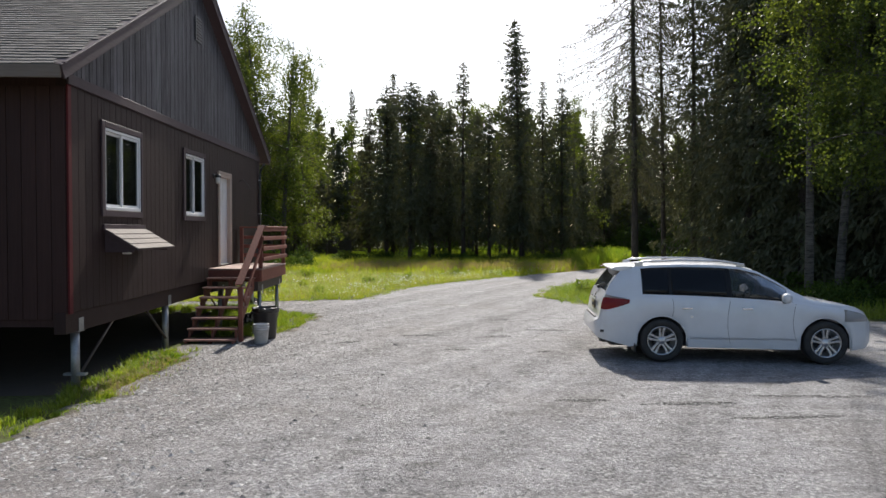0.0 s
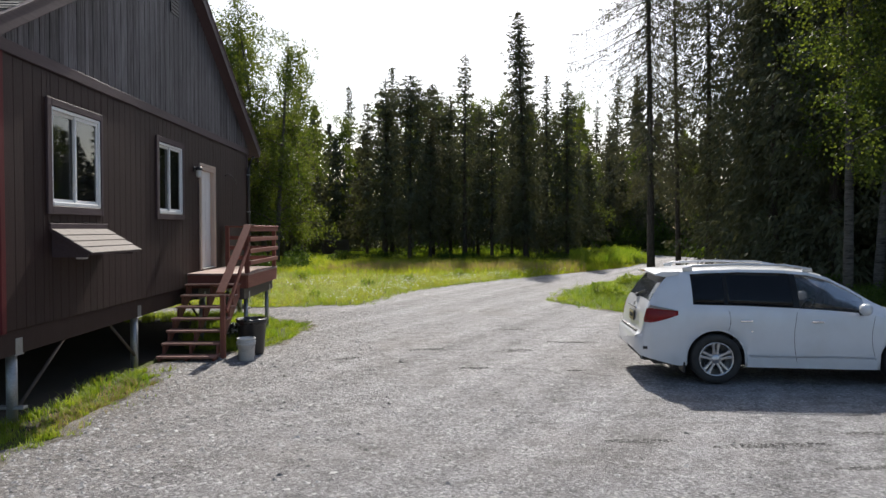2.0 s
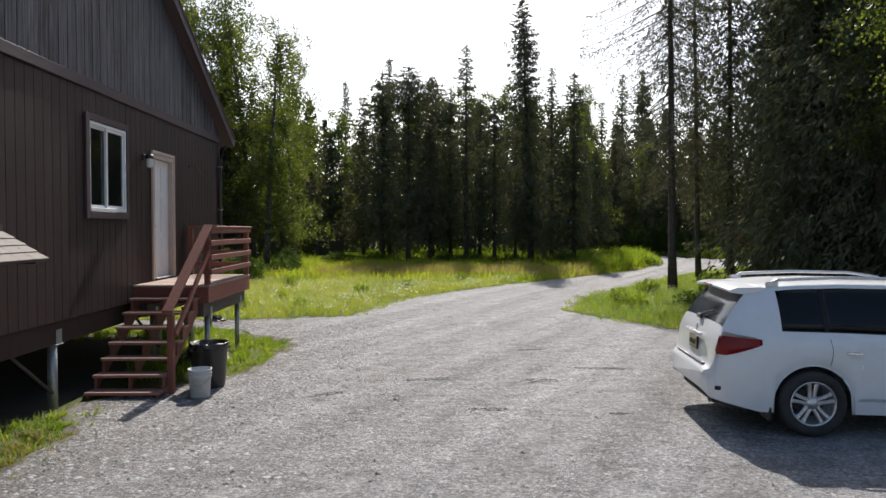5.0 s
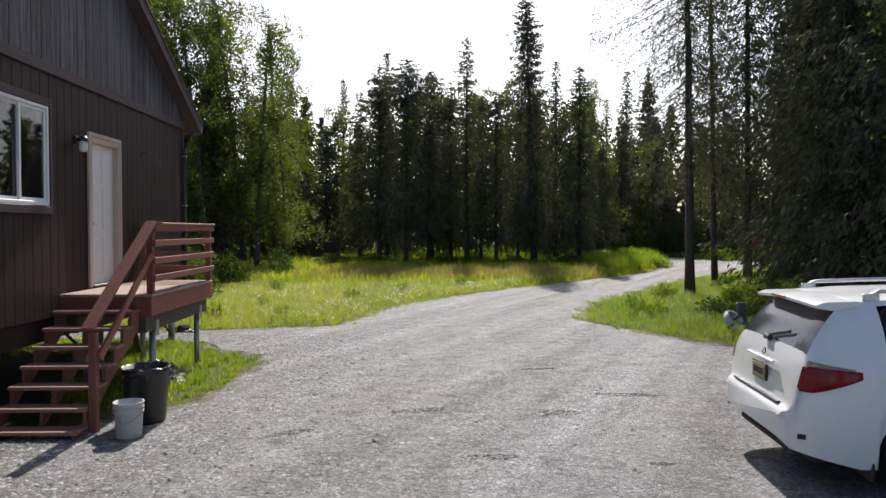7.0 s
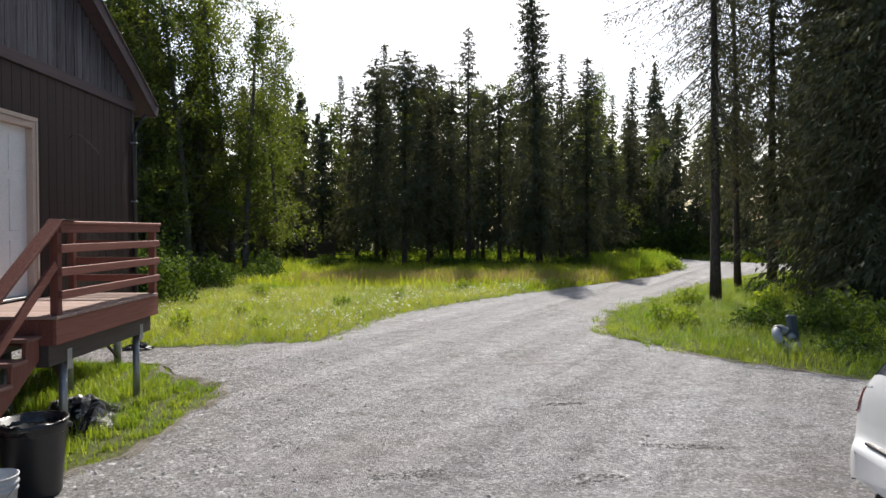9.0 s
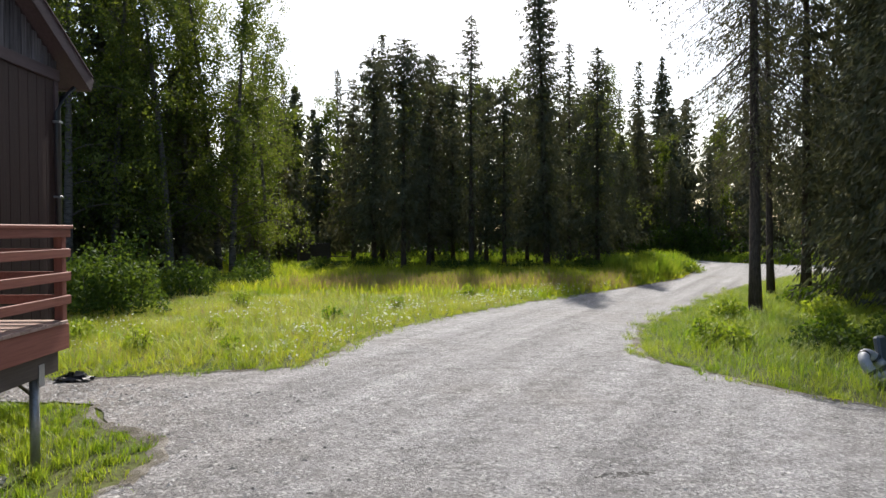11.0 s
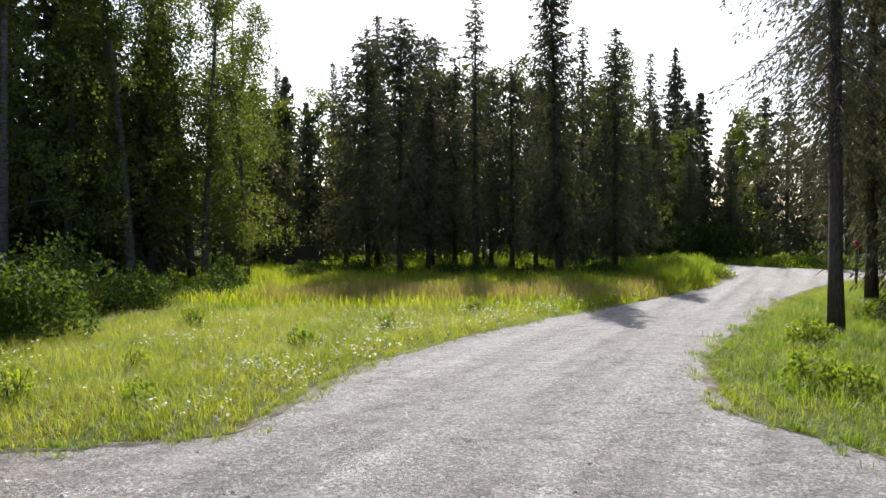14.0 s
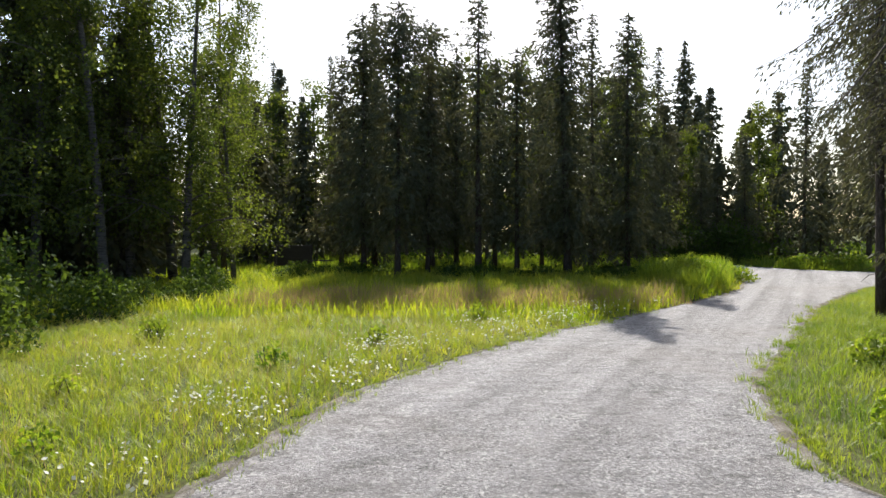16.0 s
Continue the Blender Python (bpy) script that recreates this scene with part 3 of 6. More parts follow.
def make_window(name, y0, y1, z0, z1, label):
    win = part(name, box(-0.10, 0.018, y0, y0 + 0.045, z0, z1), VINYL, house, label)
    part("frame_side", box(-0.10, 0.018, y1 - 0.045, y1, z0, z1), VINYL, win)
    part("frame_head", box(-0.10, 0.018, y0 + 0.046, y1 - 0.046, z1 - 0.045, z1), VINYL, win)
    part("window_sill", box(-0.10, 0.026, y0 + 0.046, y1 - 0.046, z0, z0 + 0.05), VINYL, win)
    mid = (y0 + y1) / 2
    for a, b, x in ((y0 + 0.047, mid + 0.025, -0.05), (mid - 0.025, y1 - 0.047, -0.018)):
        bm = bmesh.new()
        za, zb = z0 + 0.052, z1 - 0.047
        box(x - 0.015, x + 0.015, a, a + 0.04, za, zb, 0.003, bm)
        box(x - 0.015, x + 0.015, b - 0.04, b, za, zb, 0.003, bm)
        box(x - 0.015, x + 0.015, a + 0.04, b - 0.04, za, za + 0.04, 0.003, bm)
        box(x - 0.015, x + 0.015, a + 0.04, b - 0.04, zb - 0.04, zb, 0.003, bm)
        part("sash", bm, VINYL, win)
        pane = part("pane", box(x - 0.003, x + 0.003, a + 0.038, b - 0.038, za + 0.038, zb - 0.038, 0), WIN_GLASS, win, "clear glass pane")
        pane.visible_shadow = False
    # dark casing around the frame
    part("casing", box(0.002, 0.034, y0 - 0.11, y0 - 0.002, z0 - 0.11, z1 + 0.10), TRIM, win, "dark wooden casing")
    part("casing", box(0.002, 0.034, y1 + 0.002, y1 + 0.06, z0 - 0.11, z1 + 0.10), TRIM, win)
    part("casing", box(0.002, 0.034, y0, y1, z1 + 0.003, z1 + 0.10), TRIM, win)
    part("casing", box(0.002, 0.034, y0, y1, z0 - 0.11, z0 - 0.003), TRIM, win)
    # gathered curtain inside the far pane
    bm = bmesh.new()
    n, prev = 60, None
    for i in range(n + 1):
        y = y0 + 0.03 + (y1 - y0 - 0.06) * (0.62 * i / n)
        x = -0.24 + 0.035 * math.sin(i * 0.9) + 0.012 * math.sin(i * 2.3)
        cur = (bm.verts.new((x, y, z0 - 0.05)), bm.verts.new((x, y, z1 + 0.05)))
        if prev:
            bm.faces.new((prev[0], cur[0], cur[1], prev[1]))
        prev = cur
    part("curtain", bm, CURTAIN, win, "grey gathered curtain", True)


def make_door():
    d = part("door", box(-0.10, -0.055, 0.12, 0.98, 1.50, 3.62, 0.003), DOORW, house, "white panelled entry door, closed")
    for z0, z1 in ((1.66, 2.20), (2.32, 2.95), (3.06, 3.50)):
        for y0, y1 in ((0.20, 0.50), (0.60, 0.90)):
            bm = bmesh.new()
            box(-0.056, -0.046, y0, y1, z0, z1, 0.004, bm)
            part("panel", bm, DOORW, d)
    part("door_knob", spun([(0.0, 0.0), (0.03, 0.0), (0.03, 0.008), (0.012, 0.012), (0.012, 0.03), (0.028, 0.04), (0.028, 0.058), (0.0, 0.064)], 16, m=pose(-0.055, 0.19, 2.42, 0, 90, 0)), STEEL, d, "steel door knob", True)
    for name, b in (("door_jamb", (-0.14, 0.03, 0.032, 0.118, 1.475, 3.70)), ("door_jamb", (-0.14, 0.03, 0.982, 1.068, 1.475, 3.70)), ("door_head", (-0.14, 0.03, 0.119, 0.981, 3.622, 3.70)), ("threshold", (-0.12, 0.05, 0.119, 0.981, 1.473, 1.498))):
        part(name, box(*b, 0.004), STEEL if name == "threshold" else CASING, d)
    for b in ((0.004, 0.042, 0.0, 0.05, 1.47, 3.76), (0.004, 0.042, 1.05, 1.095, 1.47, 3.76), (0.004, 0.042, 0.05, 1.05, 3.702, 3.76)):
        part("casing", box(*b, 0.004), CASING, d, "tan door casing")


def make_piers():
    for x in (-0.12, -5.5, XB + 0.12):
        for y in (-6.62, -3.10, 0.6, 3.7):
            pier = thing("pier", "round galvanised steel pier under the house", "pier", pose(x, y, 0), "piers under the house")
            part("pipe", tube([(0, 0, -0.05), (0, 0, 0.86)], [0.062, 0.062], 14), STEEL, pier, "", True)
            part("bracket", box(-0.10, 0.10, -0.10, 0.10, 0.845, 0.858, 0.003), STEEL, pier)
            part("plate", box(0.085, 0.097, -0.07, 0.07, 0.86, 1.05, 0.003), STEEL, pier)
            if y == -6.62:
                part("collar", box(-0.16, 0.16, -0.05, 0.05, 0.20, 0.235, 0.004), STEEL, pier)
    for x in (-0.12, -5.5, XB + 0.12):
        for a, b in ((-6.55, -5.3), (-3.1, -4.2), (0.6, -0.6), (3.7, 2.6)):
            tagged(part("diagonal_brace", tube([(x + 0.02, a, 0.18), (x + 0.02, b, 0.95)], [0.022, 0.022], 8), BEAM, None, "", True), "thin dark diagonal brace between pier and beam", "brace", "braces under the house")


def make_downspout():
    """Dark drain pipe at the far corner, with its bend below the eave."""
    pipe = part("downspout", tube([(0.055, YF - 0.10, ZW0 + 0.05), (0.055, YF - 0.10, 3.95), (0.06, YF, 4.15), (0.10, YF + 0.25, 4.33)], [0.036] * 4, 10), BLACKP, house, "dark drain pipe", True)
    for z in (1.7, 2.8, 3.8):
        part("clip", box(0.002, 0.095, YF - 0.145, YF - 0.055, z, z + 0.03, 0.004), STEEL, pipe)


def make_awning():
    aw = thing("small_awning", "small shingled lean-to roof on the house wall below a window", "awning")
    y0, y1, z0, z1, xo = -5.95, -4.42, 2.04, 2.36, 0.52
    bm = bmesh.new()
    vs = [bm.verts.new(v) for y in (y0, y1) for v in ((0.002, y, z1), (xo, y, z0), (xo, y, z0 - 0.03), (0.002, y, z1 - 0.05))]
    for f in ((0, 1, 2, 3), (7, 6, 5, 4), (0, 4, 5, 1), (1, 5, 6, 2), (2, 6, 7, 3), (3, 7, 4, 0)):
        bm.faces.new([vs[i] for i in f])
    part("sheathing", bm, TRIM, aw)
    rng = random.Random(3)
    L = math.hypot(xo, z1 - z0)
    ux, uz = xo / L, -(z1 - z0) / L
    for c in range(4):
        y = y0 - 0.02
        while y < y1 - 0.03:
            w = min(rng.uniform(0.2, 0.32), y1 + 0.02 - y)
            d0, d1 = L - c * 0.145 + 0.02 - 0.165, L - c * 0.145 + 0.02
            d0 = max(d0, 0)
            bm = bmesh.new()
            t0, t1 = 0.006, 0.02
            q = [bm.verts.new((d * ux - t * uz, yy, z1 + d * uz + t * ux)) for d, t in ((d0, t0), (d1, t1), (d1, t1 - 0.012), (d0, 0.001)) for yy in (y + 0.003, y + w - 0.003)]
            for f in ((0, 1, 3, 2), (2, 3, 5, 4), (4, 5, 7, 6), (6, 7, 1, 0), (0, 2, 4, 6), (1, 7, 5, 3)):
                bm.faces.new([q[i] for i in f])
            part("shingle", bm, PALE_SHINGLE, aw)
            y += w
    for y in (y0 + 0.06, y1 - 0.06):
        bm = bmesh.new()
        vs = [bm.verts.new((x, yy, z)) for yy in (y - 0.02, y + 0.02) for x, z in ((0.002, z1 - 0.06), (xo - 0.05, z0), (xo - 0.08, z0 - 0.06), (0.002, z0 - 0.06))]
        for f in ((0, 1, 2, 3), (7, 6, 5, 4), (0, 4, 5, 1), (1, 5, 6, 2), (2, 6, 7, 3), (3, 7, 4, 0)):
            bm.faces.new([vs[i] for i in f])
        part("bracket", bm, TRIM, aw)
    part("flashing", box(0.002, 0.03, y0 - 0.03, y1 + 0.03, z1 - 0.02, z1 + 0.06, 0.003), TRIM, aw)
    tagged(part("outlet_box", box(0.004, 0.09, -5.30, -5.13, 1.93, 1.975, 0.006), VINYL), "small white outlet cover on the brown wall", "outlet")


def make_wall_lamp():
    lamp = thing("wall_lamp", "black wall lamp with a frosted glass jar, unlit", "lamp", pose(0, -0.32, 3.55))
    part("back_plate", spun([(0.0, 0.004), (0.06, 0.004), (0.055, 0.025), (0.0, 0.03)], 18, m=pose(0, 0, 0.05, 0, 90, 0)), BLACKP, lamp, "", True)
    part("cap", spun([(0.0, 0.10), (0.05, 0.095), (0.075, 0.03), (0.07, 0.02), (0.0, 0.02)], 20, m=pose(0.11, 0, 0)), BLACKP, lamp, "black metal cap", True)
    part("arm", tube([(0.02, 0, 0.06), (0.09, 0, 0.07)], [0.018, 0.018], 8), BLACKP, lamp)
    part("shade", spun([(0.0, -0.13), (0.04, -0.125), (0.056, -0.10), (0.062, -0.04), (0.05, 0.02)], 20, m=pose(0.11, 0, 0)), LAMP_GLASS, lamp, "frosted glass jar", True)
    w = tube([(0.0, 1.95, 3.62), (0.05, 1.96, 3.66), (0.10, 2.05, 3.68), (0.13, 2.3, 3.58), (0.12, 2.55, 3.50), (0.10, 2.62, 3.47)], [0.008] * 6, 6)
    tagged(part("loose_cable", w, BLACKP, None, "", True), "loose black cable sticking out of the brown wall", "cable")


make_walls()
make_roof()
make_window("window", -5.92, -4.56, 2.65, 3.93, "white vinyl sliding window with grey curtain")
make_window("window", -2.29, -1.05, 2.635, 3.93, "white vinyl sliding window")
make_door()
make_piers()
make_downspout()
make_awning()
make_wall_lamp()


# ---- porch deck and stairs ----
def make_deck():
    deck = thing("deck", "small red-stained wooden porch deck with board railing", "deck")
    X1, Y0, Y1, Z = 1.25, -0.85, 1.88, 1.45
    me = mesh_of("deck_board", box(0.03, X1 + 0.02, 0, 0.136, Z - 0.035, Z, 0.005), DECKW)
    y = Y0 - 0.02
    while y + 0.136 < Y1 + 0.03:
        b = new("deck_board", me)
        b.location.y = y
        b.parent = deck
        y += 0.142
    part("rim_board", box(X1 - 0.04, X1, Y0, Y1, Z - 0.30, Z - 0.038), REDWOOD, deck)
    part("rim_board", box(0.03, X1 - 0.042, Y0, Y0 + 0.04, Z - 0.30, Z - 0.038), REDWOOD, deck)
    part("rim_board", box(0.03, X1 - 0.042, Y1 - 0.04, Y1, Z - 0.30, Z - 0.038), REDWOOD, deck)
    part("carrier_beam", box(1.02, 1.16, Y0 + 0.02, Y1 - 0.05, Z - 0.53, Z - 0.302), BEAM, deck, "grey wooden carrier beam")
    part("carrier_beam", box(0.10, 0.24, Y0 + 0.02, Y1 - 0.05, Z - 0.53, Z - 0.302), BEAM, deck)
    for x, y in ((1.09, -0.42), (1.09, 1.50), (0.17, -0.42), (0.17, 1.55)):
        part("steel_leg", tube([(x, y, -0.03), (x, y, Z - 0.53)], [0.045, 0.045], 12), STEEL, deck, "round steel leg", True)
        part("strap", box(x + 0.071, x + 0.078, y - 0.05, y + 0.05, Z - 0.62, Z - 0.40, 0.002), STEEL, deck, "galvanised strap")
    part("diagonal_brace", beam((0.17, 1.4, 0.28), (0.30, 0.75, 0.9), 0.09, 0.04), BEAM, deck)
    # posts and rails
    for x, y, z0 in ((X1 - 0.045, -0.76, Z - 0.002), (X1 - 0.045, 1.80, Z - 0.002), (0.10, 1.80, Z - 0.002)):
        part("rail_post", box(x - 0.043, x + 0.043, y - 0.043, y + 0.043, z0, 2.385), REDWOOD_Z, deck)
    part("rail_cap", box(X1 - 0.10, X1 + 0.05, -0.84, 1.90, 2.387, 2.425, 0.008), REDWOOD, deck)
    part("rail_cap", box(0.05, X1 - 0.102, 1.75, 1.90, 2.387, 2.425, 0.008), REDWOOD, deck)
    for z in (1.66, 1.90, 2.14):
        part("rail_board", box(X1 + 0.002, X1 + 0.038, -0.80, 1.86, z - 0.045, z + 0.045), REDWOOD, deck)
        part("rail_board", box(0.05, X1, 1.845, 1.88, z - 0.045, z + 0.045), REDWOOD, deck)
    part("rail_board", box(X1 + 0.002, X1 + 0.038, -0.80, 1.86, 2.30, 2.384), REDWOOD, deck)
    return deck


def make_stairs():
    st = thing("stairs", "open red-stained wooden stairs with seven worn treads", "stairs")
    rise, run, n = 0.194, 0.253, 7
    for i in range(n):
        z, y = 1.45 - rise * (i + 1), -0.85 - run * i
        part("tread", box(0.06, 1.11, y - run - 0.02, y - 0.005, z - 0.04, z, 0.008), TREAD, st)
    for x in (0.10, 0.58, 1.06):
        bm = bmesh.new()
        prof = [(-0.86, 1.405)]
        for i in range(n):
            z, y = 1.45 - rise * (i + 1) - 0.042, -0.85 - run * i
            prof += [(y - 0.004, z), (y - run + 0.01, z)]
        prof += [(prof[-1][0], 0.0), (prof[-1][0] + 0.16, 0.0), (-0.86, 1.0)]
        a = [bm.verts.new((x - 0.02, y, z)) for y, z in prof]
        b = [bm.verts.new((x + 0.02, y, z)) for y, z in prof]
        bm.faces.new(a)
        bm.faces.new(b[::-1])
        for i in range(len(prof)):
            j = (i + 1) % len(prof)
            bm.faces.new((a[i], b[i], b[j], a[j]))
        bmesh.ops.recalc_face_normals(bm, faces=bm.faces[:])
        part("stringer", bm, REDWOOD_Z, st)
    part("newel_post", box(1.112, 1.20, -2.37, -2.282, 0.0, 1.15), REDWOOD_Z, st)
    a, b = Vector((1.24, -0.80, 2.43)), Vector((1.15, -2.46, 1.20))
    part("handrail", beam(a, b, 0.15, 0.04), REDWOOD, st, "sloping board handrail")
    part("side_rail", beam((1.25, -0.86, 1.98), (1.222, -2.32, 0.86), 0.038, 0.10), REDWOOD, st)
    # scrap of black cloth on the corner of the rail
    bm = bmesh.new()
    rng = random.Random(8)
    pts = [[(1.16 + 0.05 * i + rng.uniform(-.01, .01), -0.80 + 0.09 * j, 2.428 + 0.02 * rng.random()) for i in range(5)] for j in range(4)]
    vv = [[bm.verts.new(p) for p in r] for r in pts]
    for j in range(3):
        for i in range(4):
            bm.faces.new((vv[j][i], vv[j][i + 1], vv[j + 1][i + 1], vv[j + 1][i]))
    bmesh.ops.solidify(bm, geom=bm.faces[:], thickness=0.006)
    tagged(part("black_rag", bm, BLACKP), "crumpled black rag lying on the porch rail", "rag")


make_deck()
make_stairs()


# ---- trees ----
def quads(c, a, b):
    """Diamonds with centres c and half axes a, b."""
    v = np.stack([c - a, c + b, c + a, c - b], 1).reshape(-1, 3)
    f = np.arange(len(v)).reshape(-1, 4)
    return v, f


def unit(v):
    return v / (np.linalg.norm(v, axis=-1, keepdims=True) + 1e-9)


def spruce(seed, H, R, zb, whorl=0.42, per=6, tuft=0.40, width=0.11, droop=0.45, dense=1.0, ragged=0.3, power=0.7, one_side=0.0, top_bulge=0.0, lean=0.0, thick=1.0, wood=False, tip=0.12):
    """Trunk and drooping needle sprays of a northern spruce; also bare twigs below the crown."""
    rng = np.random.default_rng(seed)
    r0 = (0.0095 * H + 0.03) * thick
    zs = np.linspace(0, H, 14)
    wob = np.cumsum(rng.normal(0, 0.010 * H / 14, (14, 2)), 0)
    wob[:, 0] += lean * zs / H
    trunk = tube([(wob[i, 0], wob[i, 1], z - 0.05) for i, z in enumerate(zs)], [max(0.012, r0 * (1 - z / H) ** 0.85 * (1.25 if i == 0 else 1)) for i, z in enumerate(zs)], 9)
    twigs = bmesh.new()
    C, A, B = [], [], []
    z = zb
    while z < H - 0.15:
        f = (z - zb) / (H - zb)
        L0 = R * (1 - f) ** power * (0.88 + 0.12 * math.sin(f * 23 + seed)) + tip
        L0 *= min(1.0, 0.55 + f * 4.0)
        if top_bulge:
            L0 += top_bulge * math.exp(-((f - 0.86) / 0.08) ** 2)
        k = per if f < 0.9 else 4
        a0 = rng.random() * 6.28
        for j in range(k):
            ang = a0 + 6.28 * j / k + rng.normal(0, 0.25)
            L = L0 * max(0.3, 1 + rng.normal(0, ragged))
            if one_side:
                L *= 1 + one_side * math.cos(ang - math.pi)
            if L < 0.08:
                continue
            n = max(5, int(L / 0.045 * dense))
            s = rng.random(n) ** 0.75
            out = np.array([math.cos(ang), math.sin(ang), 0.0])
            side = np.array([-math.sin(ang), math.cos(ang), 0.0])
            zj = z + rng.normal(0, 0.13) * (1 - f)
            dr = droop * (1.0 - 0.9 * f) + rng.normal(0, 0.07)
            path = lambda q: -dr * L * q ** 1.2 + 0.22 * L * q ** 3 * (1 - 0.5 * f)
            fan = (0.08 + 0.34 * (1 - np.abs(2 * s - 0.85))) * min(L, 1.8) * 0.6
            lat = rng.normal(0, 0.55, n) * fan
            hang = rng.random(n) ** 2 * (0.10 + 0.30 * (1 - f)) * min(L, 1.5)
            tx, ty = np.interp(z, zs, wob[:, 0]), np.interp(z, zs, wob[:, 1])
            c = out * (s * L)[:, None] + side * lat[:, None] + np.stack([np.full(n, tx), np.full(n, ty), zj + path(s) - np.abs(lat) * 0.3 - hang], 1)
            d = out * 0.6 + side * (np.sign(lat) * rng.uniform(0.1, 0.9, n))[:, None] + np.stack([np.zeros(n), np.zeros(n), -rng.uniform(-0.05, 0.95, n) - 2.2 * hang], 1)
            d = unit(d)
            w = unit(np.cross(d, rng.normal(0, 1, (n, 3)) + np.array([0, 0, 0.6])))
            ln = tuft * rng.uniform(0.45, 1.2, n) * (0.6 + 0.4 * (1 - f)) * 0.5
            C.append(c), A.append(d * ln[:, None]), B.append(w * (width * rng.uniform(0.5, 1.2, n) * 0.5)[:, None])
            if wood and L > 0.3:
                pts = [tuple(out * (q * L) + np.array([tx, ty, zj + path(q)])) for q in (0.0, 0.25, 0.5, 0.75, 1.0)]
                tube(pts, [0.004 + 0.010 * L * (1 - q) * 0.8 for q in (0.0, 0.25, 0.5, 0.75, 0.98)], 4, twigs, False)
        z += whorl * 0.85 * rng.uniform(0.6, 1.35) * (1.0 - 0.62 * f)
    # leader
    for i in range(14):
        q = rng.random() * 0.5
        a = rng.random() * 6.28
        d = unit(np.array([[math.cos(a) * 0.5, math.sin(a) * 0.5, 0.9]]))
        C.append(np.array([[wob[-1, 0], wob[-1, 1], H - 0.05 - q]])), A.append(d * 0.10), B.append(np.cross(d, [[0.3, 0.5, 0.1]]) * 0.05)
    C, A, B = np.concatenate(C), np.concatenate(A), np.concatenate(B)
    # bare dead twigs under the crown
    nt = int(zb * 6) + 10
    for i in range(nt):
        zt = 0.5 + (zb + 2.0 - 0.5) * rng.random()
        a = rng.random() * 6.28
        L = rng.uniform(0.3, 1.2) * (0.4 + 0.6 * min(1, zt / max(zb, 1)))
        ox = float(np.interp(zt, zs, wob[:, 0]))
        oy = float(np.interp(zt, zs, wob[:, 1]))
        p = [(ox + 0.03 * math.cos(a), oy + 0.03 * math.sin(a), zt), (ox + 0.5 * L * math.cos(a), oy + 0.5 * L * math.sin(a), zt - 0.06 * L), (ox + L * math.cos(a + 0.2), oy + L * math.sin(a + 0.2), zt - 0.35 * L)]
        tube(p, [0.014, 0.009, 0.003], 4, twigs, False)
    return trunk, quads(C, A, B), twigs


def make_spruce(label, bark=None, needles=None, **kw):
    t, (v, f), tw = spruce(**kw)
    tree = thing("spruce_tree", label, "tree")
    part("trunk", t, bark or SPRUCE_BARK, tree, "", True)
    raw("crown", v, f, needles or NEEDLE, tree, kind="stuff")
    part("twig_work", tw, DEADWOOD, tree, kind="stuff")
    return tree


def birch(seed, H, spread, lean=(0.0, 0.0), zb=2.5, leaves=6000, leaf=0.10, limbs=16, weep=0.8, r0=0.13):
    rng = np.random.default_rng(seed)
    n = 12
    pts = []
    for i in range(n + 1):
        s = i / n
        pts.append((lean[0] * s ** 1.3 + 0.12 * math.sin(3 * s + seed) * s, lean[1] * s ** 1.3 + 0.12 * math.cos(2.3 * s + seed) * s, H * s - 0.05))
    wood = tube(pts, [max(0.012, r0 * (1 - i / n) ** 0.8) for i in range(n + 1)], 9)
    P = np.array(pts)
    limbw = bmesh.new()
    centres = []
    for k in range(limbs):
        s = zb / H + (0.97 - zb / H) * (k + rng.random()) / limbs
        base = np.array([np.interp(s * n, range(n + 1), P[:, j]) for j in range(3)])
        a = rng.random() * 6.28
        L = spread * (1.15 - 0.75 * s) * rng.uniform(0.6, 1.25)
        m = 7
        line = []
        for j in range(m + 1):
            q = j / m
            line.append(base + np.array([math.cos(a) * L * q, math.sin(a) * L * q, L * (0.75 * q - 0.95 * weep * q * q)]))
            a += rng.normal(0, 0.12)
        tube(line, [0.035 * (1 - 0.85 * j / m) * (1.2 - s) + 0.004 for j in range(m + 1)], 5, limbw, False)
        for j in range(1, m + 1):
            for r in range(3):
                c = line[j] + rng.normal(0, 0.16 + 0.05 * L, 3)
                centres.append(c)
                # hanging twig
                hang = rng.uniform(0.3, 1.0) * weep
                for h in np.arange(0.15, hang, 0.16):
                    centres.append(c + np.array([rng.normal(0, 0.05), rng.normal(0, 0.05), -h]))
    centres = np.array(centres)
    pick = rng.integers(0, len(centres), leaves)
    c = centres[pick] + rng.normal(0, 0.13, (leaves, 3))
    d = unit(rng.normal(0, 1, (leaves, 3)) + np.array([0, 0, -0.7]))
    w = unit(np.cross(d, rng.normal(0, 1, (leaves, 3))))
    sz = leaf * rng.uniform(0.6, 1.2, leaves)
    v, f = quads(c, d * (sz * 0.55)[:, None], w * (sz * 0.40)[:, None])
    return wood, limbw, v, f


def make_birch(label, leafmat=None, bark=None, **kw):
    w, l, v, f = birch(**kw)
    tree = thing("birch_tree", label, "tree")
    part("trunk", w, bark or BIRCH_BARK, tree, "", True)
    part("branchwork", l, DEADWOOD, tree, "", True, "stuff")
    raw("crown", v, f, leafmat or BIRCH_LEAF, tree, kind="stuff")
    return tree


def place(tree, x, y, scale=1.0, turn=0.0, sz=None):
    m = pose(x, y, 0, 0, 0, turn) @ Matrix.Diagonal((scale, scale, sz or scale, 1))
    tree.matrix_basis = m
    return tree


